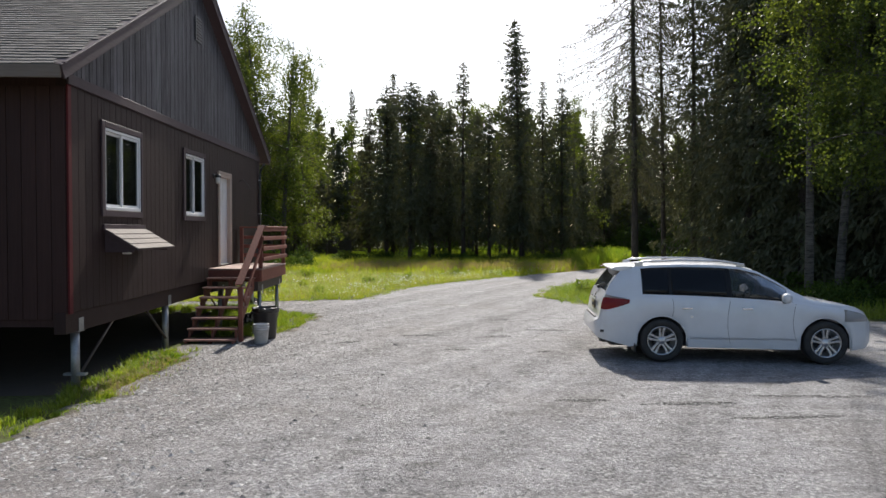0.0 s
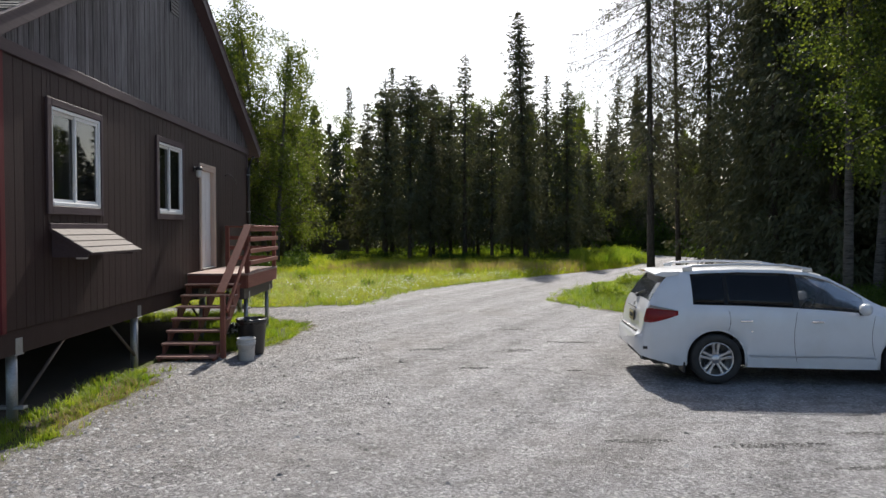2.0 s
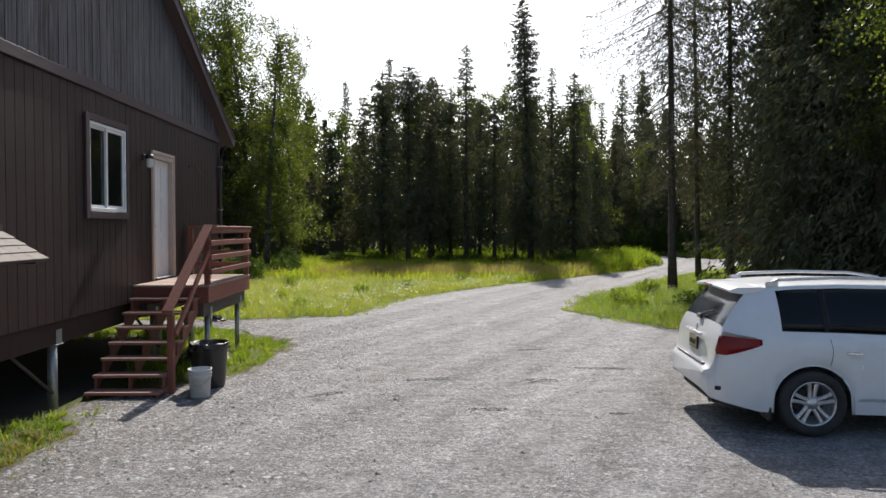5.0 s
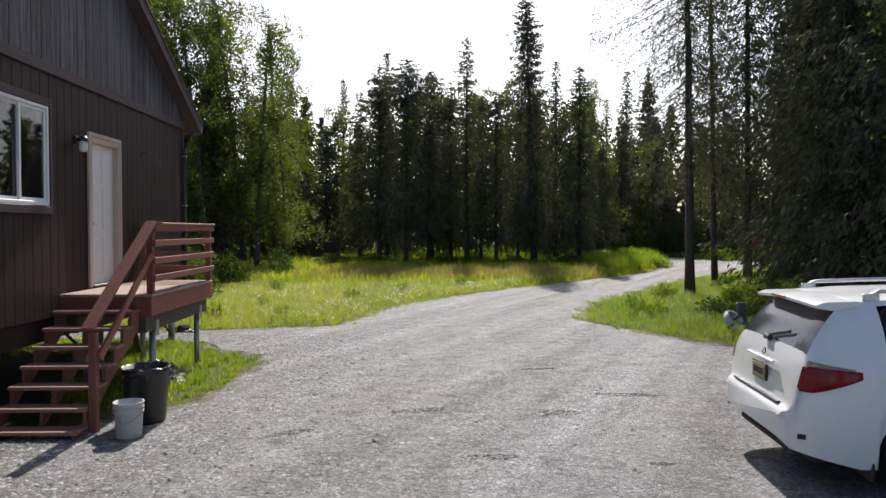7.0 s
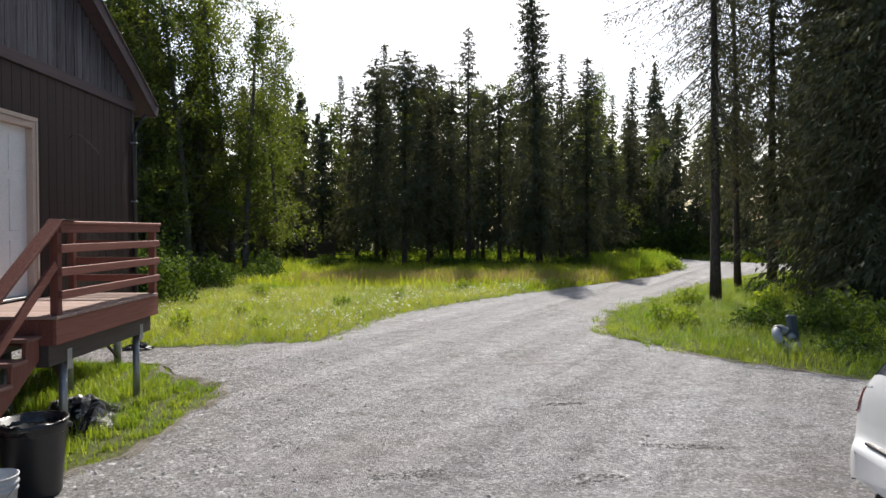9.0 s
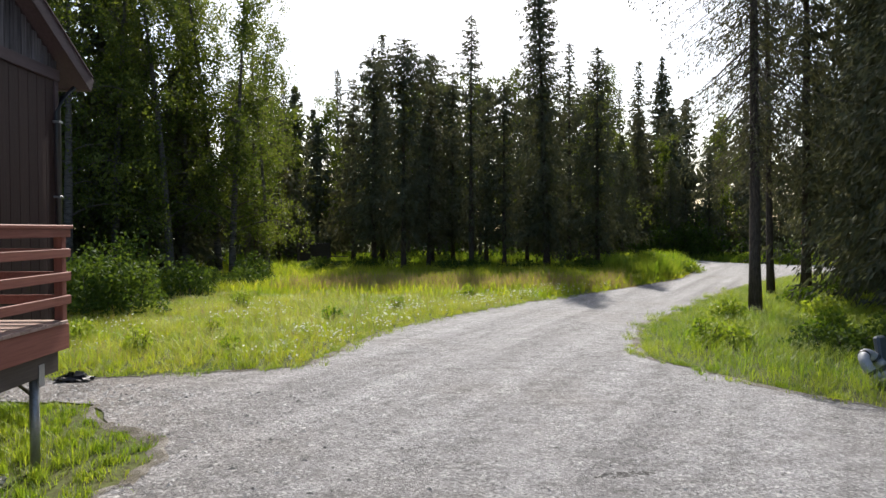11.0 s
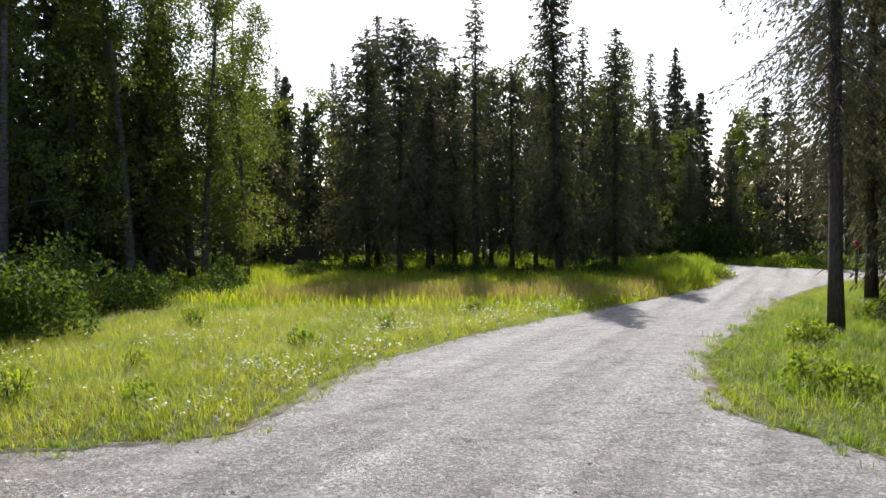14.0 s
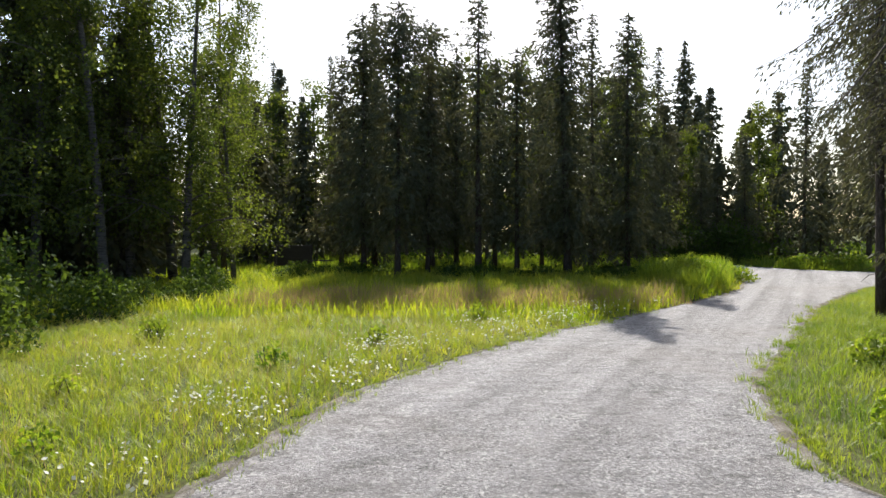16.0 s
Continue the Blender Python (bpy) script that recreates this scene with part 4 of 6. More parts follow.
def again(tree, x, y, scale=1.0, turn=0.0, sz=None):
    return copy_thing_at(tree, pose(x, y, 0, 0, 0, turn) @ Matrix.Diagonal((scale, scale, sz or scale, 1)))


def copy_thing_at(ob, m):
    """A copy at m, without the first one's own scale."""
    s = ob.scale.copy()
    return copy_thing(ob, m @ Matrix.Diagonal((1 / s[0], 1 / s[1], 1 / s[2], 1)))


# tall trees that stand out of the wood, each of its own build
place(make_spruce("very tall narrow dark spruce rising above the wood", seed=1, H=18.0, R=1.8, zb=1.7, per=7, whorl=0.38, droop=0.65, ragged=0.33, power=0.6, dense=1.9, tuft=0.34, width=0.075, tip=0.2, lean=-0.75), 12.25, 35.0, 1.0, 20)
place(make_spruce("dense dark spruce with a broken bushy top", seed=2, H=13.2, R=2.0, zb=2.4, per=7, droop=0.6, top_bulge=1.15, dense=2.0, power=0.5, width=0.075, tuft=0.34), 3.87, 34.0)
place(make_spruce("slender grey-green spruce with open top", seed=3, H=15.2, R=1.5, zb=2.4, per=6, droop=0.55, ragged=0.38, dense=1.5, power=0.7, width=0.075, tuft=0.34, tip=0.16), 7.85, 36.0)
place(make_spruce("mid-sized spruce at the grass edge", seed=4, H=13.2, R=2.1, zb=1.5, per=7, droop=0.55, dense=1.8, power=0.68, width=0.075, tuft=0.34, tip=0.17), 15.3, 35.4)
place(make_spruce("tall spruce with a bare trunk and thin drooping branches", seed=5, H=22.0, R=1.9, zb=4.6, per=5, whorl=0.42, droop=0.95, dense=3.4, one_side=0.15, tuft=0.17, width=0.04, power=0.35, lean=-0.45, thick=0.68, wood=True, ragged=0.4, needles=NEEDLE_DRY), 14.45, 14.1, 1.0, 0)
place(make_spruce("thin spruce with a bare lower trunk", seed=6, H=20.0, R=1.6, zb=4.4, per=5, whorl=0.42, droop=0.95, dense=2.8, tuft=0.18, width=0.045, power=0.4, lean=-0.5, thick=0.6, wood=True, ragged=0.4, needles=NEEDLE_DRY), 17.6, 19.4)
place(make_spruce("dark spruce with a thick bare trunk", seed=7, H=21.0, R=2.5, zb=3.4, per=6, droop=0.65, dense=1.4, power=0.5, lean=-0.3, tuft=0.36, width=0.075, thick=0.8), 19.8, 21.0)
A1 = place(make_spruce("dense dark spruce in the wood", seed=8, H=13.4, R=2.05, zb=2.2, per=7, droop=0.65, dense=0.95, width=0.105, power=0.6, tip=0.17), 2.1, 36.2)
A2 = place(make_spruce("dense dark spruce in the wood", seed=9, H=12.5, R=1.8, zb=2.4, per=7, droop=0.65, dense=0.95, width=0.105, power=0.62, tip=0.17), 5.6, 40.5, 1.12)
A3 = place(make_spruce("narrow pointed spruce in the wood", seed=10, H=15.0, R=1.8, zb=1.0, per=6, droop=0.5, dense=0.7, width=0.13, power=0.85, tip=0.17), -4.6, 74.5, 1.38)
A4 = place(make_spruce("grey-green spruce with thin lower branches", seed=11, H=13.0, R=1.9, zb=2.2, per=7, droop=0.65, dense=0.95, width=0.10, power=0.7, tip=0.17, needles=NEEDLE_DRY), 22.5, 51.0, 0.95)
A5 = place(make_spruce("very dense tall dark spruce at the wood edge", seed=12, H=19.0, R=2.7, zb=0.9, per=8, whorl=0.38, droop=0.75, dense=1.0, power=0.5, width=0.085, tuft=0.36), 19.9, 16.4)
place(make_spruce("tall dark pointed spruce beyond the road bend", seed=14, H=21.3, R=2.9, zb=1.5, per=7, whorl=0.45, droop=0.55, dense=0.8, width=0.2, tuft=0.5, power=0.75, tip=0.08), 31.0, 70.0)
PROTO = [A1, A2, A3, A4]
# coarser builds for the depth of the wood
F1 = place(make_spruce("dark spruce deep in the wood", seed=51, H=14.0, R=2.9, zb=0.5, per=6, whorl=0.64, droop=0.5, dense=0.30, tuft=0.8, width=0.34, power=0.6), -12.0, 62.0)
F2 = place(make_spruce("dark spruce deep in the wood", seed=52, H=15.5, R=2.6, zb=0.6, per=6, whorl=0.64, droop=0.5, dense=0.30, tuft=0.8, width=0.34, power=0.65), 16.0, 58.0)
F3 = place(make_spruce("grey-green spruce deep in the wood", seed=53, H=13.0, R=2.8, zb=0.4, per=6, whorl=0.64, droop=0.5, dense=0.30, tuft=0.8, width=0.34, power=0.6, needles=NEEDLE_DRY), 33.0, 60.0)
FAR = [F1, F2, F3]
G1 = place(make_spruce("dark spruce standing close among others", seed=54, H=15.0, R=2.4, zb=1.2, per=7, whorl=0.46, droop=0.65, dense=0.42, tuft=0.48, width=0.16, power=0.55), 22.9, 15.4, 1.3)
# second row and outliers that show in the skyline
for k, (x, y, s, tr) in enumerate([(9.9, 36.4, 0.88, 50), (9.3, 42.0, 1.0, 200), (2.3, 40.5, 1.02, 80), (5.3, 35.2, 0.84, 10), (12.1, 42.0, 0.9, 140), (6.4, 54.0, 1.22, 30), (14.6, 40.0, 0.98, 260),
                                   (-13.0, 86.0, 1.52, 0), (-18.5, 84.0, 1.42, 60), (29.5, 73.5, 1.45, 100), (35.0, 80.0, 1.15, 10), (-7.6, 41.0, 0.95, 30), (-6.6, 47.0, 1.0, 300), (17.4, 37.5, 0.66, 20), (23.5, 60.0, 1.05, 77), (0.2, 42.5, 0.98, 15), (7.0, 41.5, 0.98, 111)]):
    again(PROTO[k % 4] if y < 70 else A3, x, y, s, tr)
# dark wall of spruces on the far side of the driveway
rng = random.Random(21)
for k, (x, y) in enumerate([(22.2, 17.8), (18.9, 12.6), (21.0, 13.5), (19.6, 9.6), (22.5, 10.0), (24.5, 14.0), (24.2, 18.5), (23.6, 22.5), (27.5, 26.0), (21.5, 6.5), (24.5, 6.0)]):
    again(A5 if k % 2 else G1, x, y, rng.uniform(0.9, 1.08) * (1.0 if k % 2 else 1.3), rng.uniform(0, 360))
for k, (x, y) in enumerate([(26.5, 21.0), (28.0, 12.0), (30.0, 18.0), (32.0, 25.0), (27.0, 2.0), (31.0, 6.0), (27.5, 8.0), (26.8, 16.5), (33, 12), (29.5, 23), (23.6, 20.2), (25.6, 24.2), (24.8, 11.0), (26.0, 12.6), (27.0, 29.0), (29.5, 27.5)]):
    again(G1, x, y, rng.uniform(1.1, 1.35), rng.uniform(0, 360))
for k, (x, y, s) in enumerate([(25.5, 51.5, 0.62), (28.5, 51.0, 0.75), (31.5, 48.5, 0.95), (34.5, 46.0, 1.2), (31.5, 36.3, 1.15), (36.0, 44.0, 1.25), (29.5, 28.2, 1.2), (33.0, 29.5, 1.2)]):
    again(PROTO[k % 4], x, y, s, 70 * k)
for k, (x, y, s) in enumerate([(-3.2, 49.0, 0.75), (-6.0, 55.0, 0.95), (-1.2, 57.0, 0.95), (-9.0, 51.0, 0.95), (20.8, 56.0, 0.95), (25.0, 58.5, 1.0), (28.5, 60.0, 1.0), (19.2, 70.0, 0.9), (-3.0, 70.0, 0.95), (-8.0, 67.0, 0.95), (1.0, 73.0, 1.0), (6.0, 76.0, 1.05), (11.0, 75.0, 1.05), (17.0, 74.0, 1.0), (22.5, 71.0, 1.0), (31.0, 66.0, 1.0), (34.5, 72.0, 1.1), (27.0, 66.0, 0.95), (36.5, 62.0, 1.05), (-5.5, 62.0, 0.9), (-11.0, 64.0, 0.95), (-13.0, 72.0, 1.0), (3.4, 66.0, 1.0), (8.6, 68.5, 1.0), (13.6, 67.0, 1.0), (18.8, 64.0, 0.9), (-5.2, 44.0, 0.8),
                               (-9.5, 30.0, 0.95), (-13.0, 27.0, 1.0), (-16.5, 25.5, 1.0), (-19.5, 31.0, 1.1), (-11.8, 35.0, 1.0), (-7.2, 29.5, 0.8), (-22.5, 24.0, 1.05), (-15.5, 32.0, 1.1)]):
    again(FAR[k % 3], x, y, s, 53 * k)
# the wood behind, thinning into the distance
far = random.Random(4)
count = 0
while count < 34:
    x, y = far.uniform(-50, 64), far.uniform(45, 96)
    if abs(x - 26) < 4 and y < 52 or (x < 22 and x > -6 and y < 66):
        continue
    again(FAR[count % 3], x, y, far.uniform(0.62, 0.98) * (1.1 if y > 75 else 0.9), far.uniform(0, 360))
    count += 1
for k in range(15):
    x, y = far.uniform(-40, -9), far.uniform(27, 46)
    again(FAR[k % 3], x, y, far.uniform(0.75, 1.1), far.uniform(0, 360))
# unseen trees added behind the camera and beside, for reflections; they close the clearing
for k in range(12):
    a = math.pi * (1.02 + 0.96 * k / 11)
    again(FAR[k % 3], 10 + 34 * math.cos(a), -16 + 26 * math.sin(a), far.uniform(0.85, 1.2), 40 * k)
for k in range(6):
    again(FAR[k % 3], 33 + 3 * (k % 2), -14 + 5 * k * 0.8, 1.1, 55 * k)

# birches left of the meadow
B1 = place(make_birch("leafy birch with hanging twigs and several stems", seed=31, H=14.5, spread=3.6, lean=(0.8, -0.5), zb=1.8, leaves=12500, leaf=0.12, limbs=30, bark=GREY_BARK, r0=0.18), -4.3, 28.6)
B2 = place(make_birch("leafy birch with a leaning grey trunk", seed=32, H=15.5, spread=3.3, lean=(-1.6, 0.4), zb=2.4, leaves=12000, leaf=0.12, limbs=28, bark=GREY_BARK, r0=0.19), -6.3, 26.0)
B3 = place(make_birch("tall thin birch with open crown", seed=33, H=16.5, spread=2.7, lean=(0.3, 0.2), zb=4.0, leaves=9000, leaf=0.11, limbs=22, bark=GREY_BARK, r0=0.15), -7.8, 33.0)
BF = place(make_birch("sunlit leafy birch behind the spruces", seed=36, H=14.0, spread=2.5, lean=(0.4, -0.3), zb=2.6, leaves=4300, leaf=0.2, limbs=24, bark=GREY_BARK), 9.6, 50.5, 1.08, 60)
for x, y, s, tr, pb in ((-9.0, 26.5, 1.12, 100, B1), (-12.3, 23.5, 1.08, 220, B2), (-10.8, 31.0, 1.15, 30, B3), (-14.5, 28.5, 1.1, 160, B1), (-3.2, 31.5, 0.72, 250, B1), (-17.5, 22.0, 1.15, 60, B2), (-20.5, 27.0, 1.15, 10, B1), (-8.6, 21.5, 1.0, 300, B2), (-14.0, 19.0, 1.05, 80, B1),
                        (-5.6, 36.5, 0.95, 190, B2), (17.5, 41.0, 0.84, 140, B3), (18.9, 52.0, 1.05, 20, BF), (1.0, 51.5, 1.08, 20, BF), (26.5, 57.0, 0.8, 0, BF), (30.5, 53.0, 0.9, 100, BF), (22.5, 54.0, 0.7, 210, BF), (12.4, 52.0, 1.12, 300, BF), (4.4, 60.0, 1.2, 120, BF), (3.8, 53.5, 1.08, 15, BF), (15.2, 53.5, 1.08, 255, BF), (17.3, 50.0, 0.95, 140, BF),
                        (-2.4, 50.0, 0.95, 160, BF), (6.9, 52.5, 1.12, 30, BF), (15.6, 62.5, 1.15, 75, BF), (38.0, 50.0, 1.1, 160, BF), (-6.0, 53.0, 0.95, 200, BF), (9.9, 61.5, 1.2, 90, BF), (-9.5, 58.0, 1.1, 240, BF), (21.0, 63.0, 1.15, 310, BF)):
    again(pb, x, y, s, tr)
for x, y, k, tr in ((-9.6, 29.0, 0.9, 20), (-7.4, 31.6, 0.85, 250)):
    again(G1, x, y, k, tr)
for x, y, k, tr, pb in ((-5.5, 30.6, 1.1, 40, B2), (-6.7, 29.2, 1.12, 140, B1)):
    again(pb, x, y, k, tr)
# dead snag with a few leaves
place(make_birch("dead birch snag with a broken top and sparse leaves", seed=35, H=15.9, spread=1.9, lean=(-0.2, 0.1), zb=7.5, leaves=1100, leaf=0.13, limbs=12, weep=0.5, bark=SPRUCE_BARK, r0=0.16), -4.7, 35.3)
# birches beyond the parked car
R1 = place(make_birch("birch with pale trunk and bright hanging foliage", seed=41, H=14.5, spread=3.0, lean=(-0.6, -0.9), zb=4.0, leaves=15000, leaf=0.10, limbs=26, bark=GREY_BARK, r0=0.15), 17.5, 5.4)
again(R1, 19.2, 6.6, 1.05, 130)
again(R1, 18.3, 1.2, 1.0, 215)


# ---- shrubs, undergrowth, grass ----
def leaf_mass(seed, blobs, n, leaf, up=0.3):
    """Leaves on the shells of overlapping mounds: x, y, rx, ry, height."""
    g = np.random.default_rng(seed)
    c, share = [], np.array([b[2] * b[3] * b[4] ** 0.7 for b in blobs])
    for b, k in zip(blobs, (share / share.sum() * n).astype(int)):
        th = g.random(k) * 6.28
        ph = np.arccos(g.random(k) ** 0.8)
        rr = 1 - 0.45 * g.random(k) ** 2 + 0.10 * np.sin(th * 7 + b[0] * 5) + 0.10 * np.sin(ph * 9 + b[1])
        c.append(np.stack([b[0] + b[2] * rr * np.sin(ph) * np.cos(th), b[1] + b[3] * rr * np.sin(ph) * np.sin(th), 0.02 + b[4] * rr * np.cos(ph)], 1))
    c = np.concatenate(c)
    d = unit(g.normal(0, 1, c.shape) + np.array([0, 0, up]))
    w = unit(np.cross(d, g.normal(0, 1, c.shape)))
    s = leaf * g.uniform(0.6, 1.25, len(c))
    return quads(c, d * (s * 0.6)[:, None], w * (s * 0.34)[:, None])


def stems(seed, blobs, n):
    g = random.Random(seed)
    bm = bmesh.new()
    for i in range(n):
        b = g.choice(blobs)
        x, y = b[0] + b[2] * g.uniform(-0.4, 0.4), b[1] + b[3] * g.uniform(-0.4, 0.4)
        dx, dy = b[2] * g.uniform(-0.5, 0.5), b[3] * g.uniform(-0.5, 0.5)
        h = b[4] * g.uniform(0.6, 0.95)
        tube([(x, y, -0.02), (x + dx * 0.4, y + dy * 0.4, h * 0.5), (x + dx, y + dy, h)], [0.014, 0.01, 0.004], 4, bm, False)
    return bm


def make_shrub(seed, blobs, n, leaf, label, mat=None):
    s = thing("shrub", label, "shrub")
    v, f = leaf_mass(seed, blobs, n, leaf)
    raw("leaves", v, f, mat or SHRUB_LEAF, s, kind="stuff")
    part("stem_work", stems(seed, blobs, 10 + len(blobs) * 4), DEADWOOD, s, kind="stuff")
    return s


g = random.Random(77)
make_shrub(1, [(-3.4 - 0.95 * i + g.uniform(-.3, .3), 13.9 + g.uniform(-.5, .8) + 0.12 * i, 1.1, 1.1, g.uniform(1.45, 2.0)) for i in range(10)], 19000, 0.115, "thick bramble hedge of leafy green bushes")
make_shrub(2, [(-4.2 - 1.2 * i + g.uniform(-.4, .4), 16.5 + g.uniform(-.6, 1.5), 1.3, 1.4, g.uniform(1.3, 2.1)) for i in range(9)], 9000, 0.13, "thick bramble hedge of leafy green bushes")
make_shrub(3, [(-3.0 + g.uniform(-.6, .6), 18.5 + 1.6 * i, 0.9, 1.1, g.uniform(0.7, 1.3)) for i in range(6)], 9000, 0.10, "low dark bushes at the meadow edge")
make_shrub(4, [(18.2 + g.uniform(-1.8, 1.8), 34.5 + g.uniform(-2.5, 4.0), 1.0, 1.0, g.uniform(0.6, 1.15)) for i in range(14)], 12000, 0.12, "tall weeds and bushes beside the bend of the driveway", GRASS_GREEN)
make_shrub(5, [(24.0 + g.uniform(-3, 4), 50.5 + g.uniform(-1.5, 2.5), 1.5, 1.5, g.uniform(1.4, 3.6)) for i in range(14)], 11000, 0.17, "young leafy saplings behind the bend of the driveway")
make_shrub(6, [(31.5 + g.uniform(-2.5, 4), 43.0 + g.uniform(-1, 2), 1.0, 1.0, g.uniform(0.5, 1.0)) for i in range(8)], 7000, 0.13, "bushes on the grass at the bend", GRASS_GREEN)
make_shrub(7, [(g.uniform(12.5, 20), g.uniform(4.5, 9.0), 0.8, 0.8, g.uniform(0.4, 0.9)) for i in range(16)], 12000, 0.09, "low leafy undergrowth below the birches")
make_shrub(8, [(10.9, 8.9, 0.42, 0.40, 0.5), (11.3, 8.5, 0.4, 0.35, 0.42), (13.9, 9.5, 0.5, 0.5, 0.6), (13.0, 12.6, 0.5, 0.5, 0.55), (15.5, 12.5, 0.6, 0.5, 0.6), (16.5, 15.5, 0.6, 0.6, 0.6)], 5200, 0.08, "clump of leafy weeds in the grass verge", GRASS_GREEN)
make_shrub(9, [(g.uniform(-1.5, 17), g.uniform(33.0, 37.0), 1.0, 0.8, g.uniform(0.35, 0.8)) for i in range(30)], 16000, 0.11, "low dark undergrowth below the spruces")
make_shrub(12, [(-0.6, 8.2, 0.3, 0.3, 0.5), (1.2, 8.0, 0.22, 0.22, 0.36), (0.2, 10.5, 0.25, 0.25, 0.4), (2.6, 12.5, 0.3, 0.25, 0.42), (-2.2, 9.3, 0.3, 0.3, 0.5), (4.2, 15.0, 0.3, 0.3, 0.4), (-0.5, 15.5, 0.4, 0.35, 0.5), (6.5, 18.5, 0.35, 0.3, 0.42)], 2400, 0.07, "small clump of leafy weeds in the meadow", GRASS_GREEN)
make_shrub(10, [(g.uniform(-30, 60), g.uniform(50, 75), 2.5, 2.0, g.uniform(0.8, 3.0)) for i in range(46)], 9000, 0.34, "far bushes in the wood")
make_shrub(11, [(g.uniform(20.5, 30), g.uniform(12, 23.5), 1.3, 1.1, g.uniform(0.4, 1.1)) for i in range(20)], 14000, 0.12, "ferns and bushes below the dark spruces")


EDGE = np.array(gravel_line)


def edge_distance(p):
    """Distance of each point from the gravel's edge, up to about two metres."""
    res = np.empty(len(p))
    for i in range(0, len(p), 4000):
        q = p[i:i + 4000]
        res[i:i + 4000] = np.sqrt(((q[:, None, :] - EDGE[None]) ** 2).sum(2).min(1))
    return np.minimum(res, 2.0)


def blades(seed, poly, n, h, w, lean=0.35, keep=None, clump=0.0, tall=None):
    """Bent grass blades, three faces each, scattered over a polygon."""
    g = np.random.default_rng(seed)
    px, py = [p[0] for p in poly], [p[1] for p in poly]
    got = []
    total = 0
    while total < n:
        x, y = g.uniform(min(px), max(px), n * 2), g.uniform(min(py), max(py), n * 2)
        ok = inside(poly, x, y)
        if keep is not None:
            ok &= keep(x, y, g)
        got.append(np.stack([x[ok], y[ok]], 1))
        total += ok.sum()
    p = np.concatenate(got)[:n]
    if clump:
        cell = 0.45
        q = np.round(p / cell) * cell + 0.25 * np.sin(p[:, ::-1] * 3.1)
        p = p + (q - p) * clump * g.random((n, 1))
    a = g.random(n) * 6.28
    hh = h * g.uniform(0.45, 1.15, n)
    hh *= 0.75 + 0.5 * (0.5 + 0.5 * np.sin(p[:, 0] * 1.9 + 1.3 * np.sin(p[:, 1] * 1.1)) * np.sin(p[:, 1] * 1.6))
    d = edge_distance(p)
    hh *= np.clip(0.28 + 0.85 * d, 0.28, 1.0)
    if tall is not None:
        hh *= tall(p[:, 0], p[:, 1])
    ww = w * g.uniform(0.6, 1.3, n)
    side = np.stack([np.cos(a), np.sin(a), np.zeros(n)], 1)
    tip = np.stack([-np.sin(a), np.cos(a), np.zeros(n)], 1) * (lean * hh * g.uniform(0.2, 1.5, n))[:, None]
    base = np.stack([p[:, 0], p[:, 1], np.full(n, -0.02)], 1)
    z = np.array([0, 0, 1.0])
    b0, b1 = base - side * ww[:, None] / 2, base + side * ww[:, None] / 2
    m = base + tip * 0.35 + z * (hh * 0.6)[:, None]
    m0, m1 = m - side * ww[:, None] * 0.38, m + side * ww[:, None] * 0.38
    t = base + tip + z * hh[:, None]
    v = np.stack([b0, b1, m1, m0, t], 1).reshape(-1, 3)
    k = np.arange(n) * 5
    f = np.stack([k, k + 1, k + 2, k + 3], 1).tolist() + np.stack([k + 3, k + 2, k + 4], 1).tolist()
    return v, f


road_poly = gravel_line


def off_road(x, y, g):
    """Off the gravel, but for a few sprigs that creep over its edge."""
    creep = 0.16 * g.random(len(x)) ** 2 * np.sign(g.random(len(x)) - 0.5)
    return ~inside(road_poly, x + creep, y + creep * 0.7)


MEADOW_NEAR = [(-9, 6.0), (-0.5, 5.85), (1.3, 6.3), (2.7, 6.7), (3.3, 8.5), (4.25, 11.2), (5.9, 13.9), (9.1, 18.1), (9, 20), (-3, 20), (-9, 14)]
MEADOW_FAR = [(-9, 14), (-3, 19), (9.1, 18.1), (12.7, 22.0), (17.5, 28.0), (20.6, 34.1), (23.2, 40.5), (22, 46), (14, 38), (4, 38), (-6, 40), (-9, 30)]
VERGE = [(10.6, 4.25), (9.4, 6.6), (9.05, 7.6), (9.5, 9.2), (10.6, 11.9), (13.7, 16.5), (17.5, 22.2), (23.6, 29.3), (27.5, 31.3), (27, 24), (20, 14), (17, 4), (18, 1.0), (12, 2.6)]
def grass(name, seed, poly, n, h, w, mat, label, **kw):
    v, f = blades(seed, poly, n, h, w, keep=off_road, **kw)
    return tagged(raw(name, v, f, mat), label, "grass", kind="stuff")


grass("meadow_grass", 1, MEADOW_NEAR, 102000, 0.25, 0.0085, GRASS, "tall sunlit yellow-green meadow grass", clump=0.4, lean=1.2)
grass("meadow_grass", 2, MEADOW_FAR, 48000, 0.46, 0.033, GRASS, "tall sunlit yellow-green meadow grass", clump=0.3, lean=0.6)
grass("dry_grass", 12, MEADOW_NEAR, 6000, 0.36, 0.008, GRASS_DRY, "thin straw-coloured stalks in the meadow", clump=0.8, lean=0.5)
grass("seed_grass", 3, [(-1, 21), (1, 25), (7, 24.5), (14, 25), (14, 22.5), (8, 20.2), (2, 20)], 9000, 0.62, 0.014, GRASS_DRY, "brownish pink seed heads of tall grass", clump=0.85)
grass("verge_grass", 4, VERGE, 66000, 0.31, 0.0085, GRASS_GREEN, "green grass verge below the trees", clump=0.45, lean=1.0)
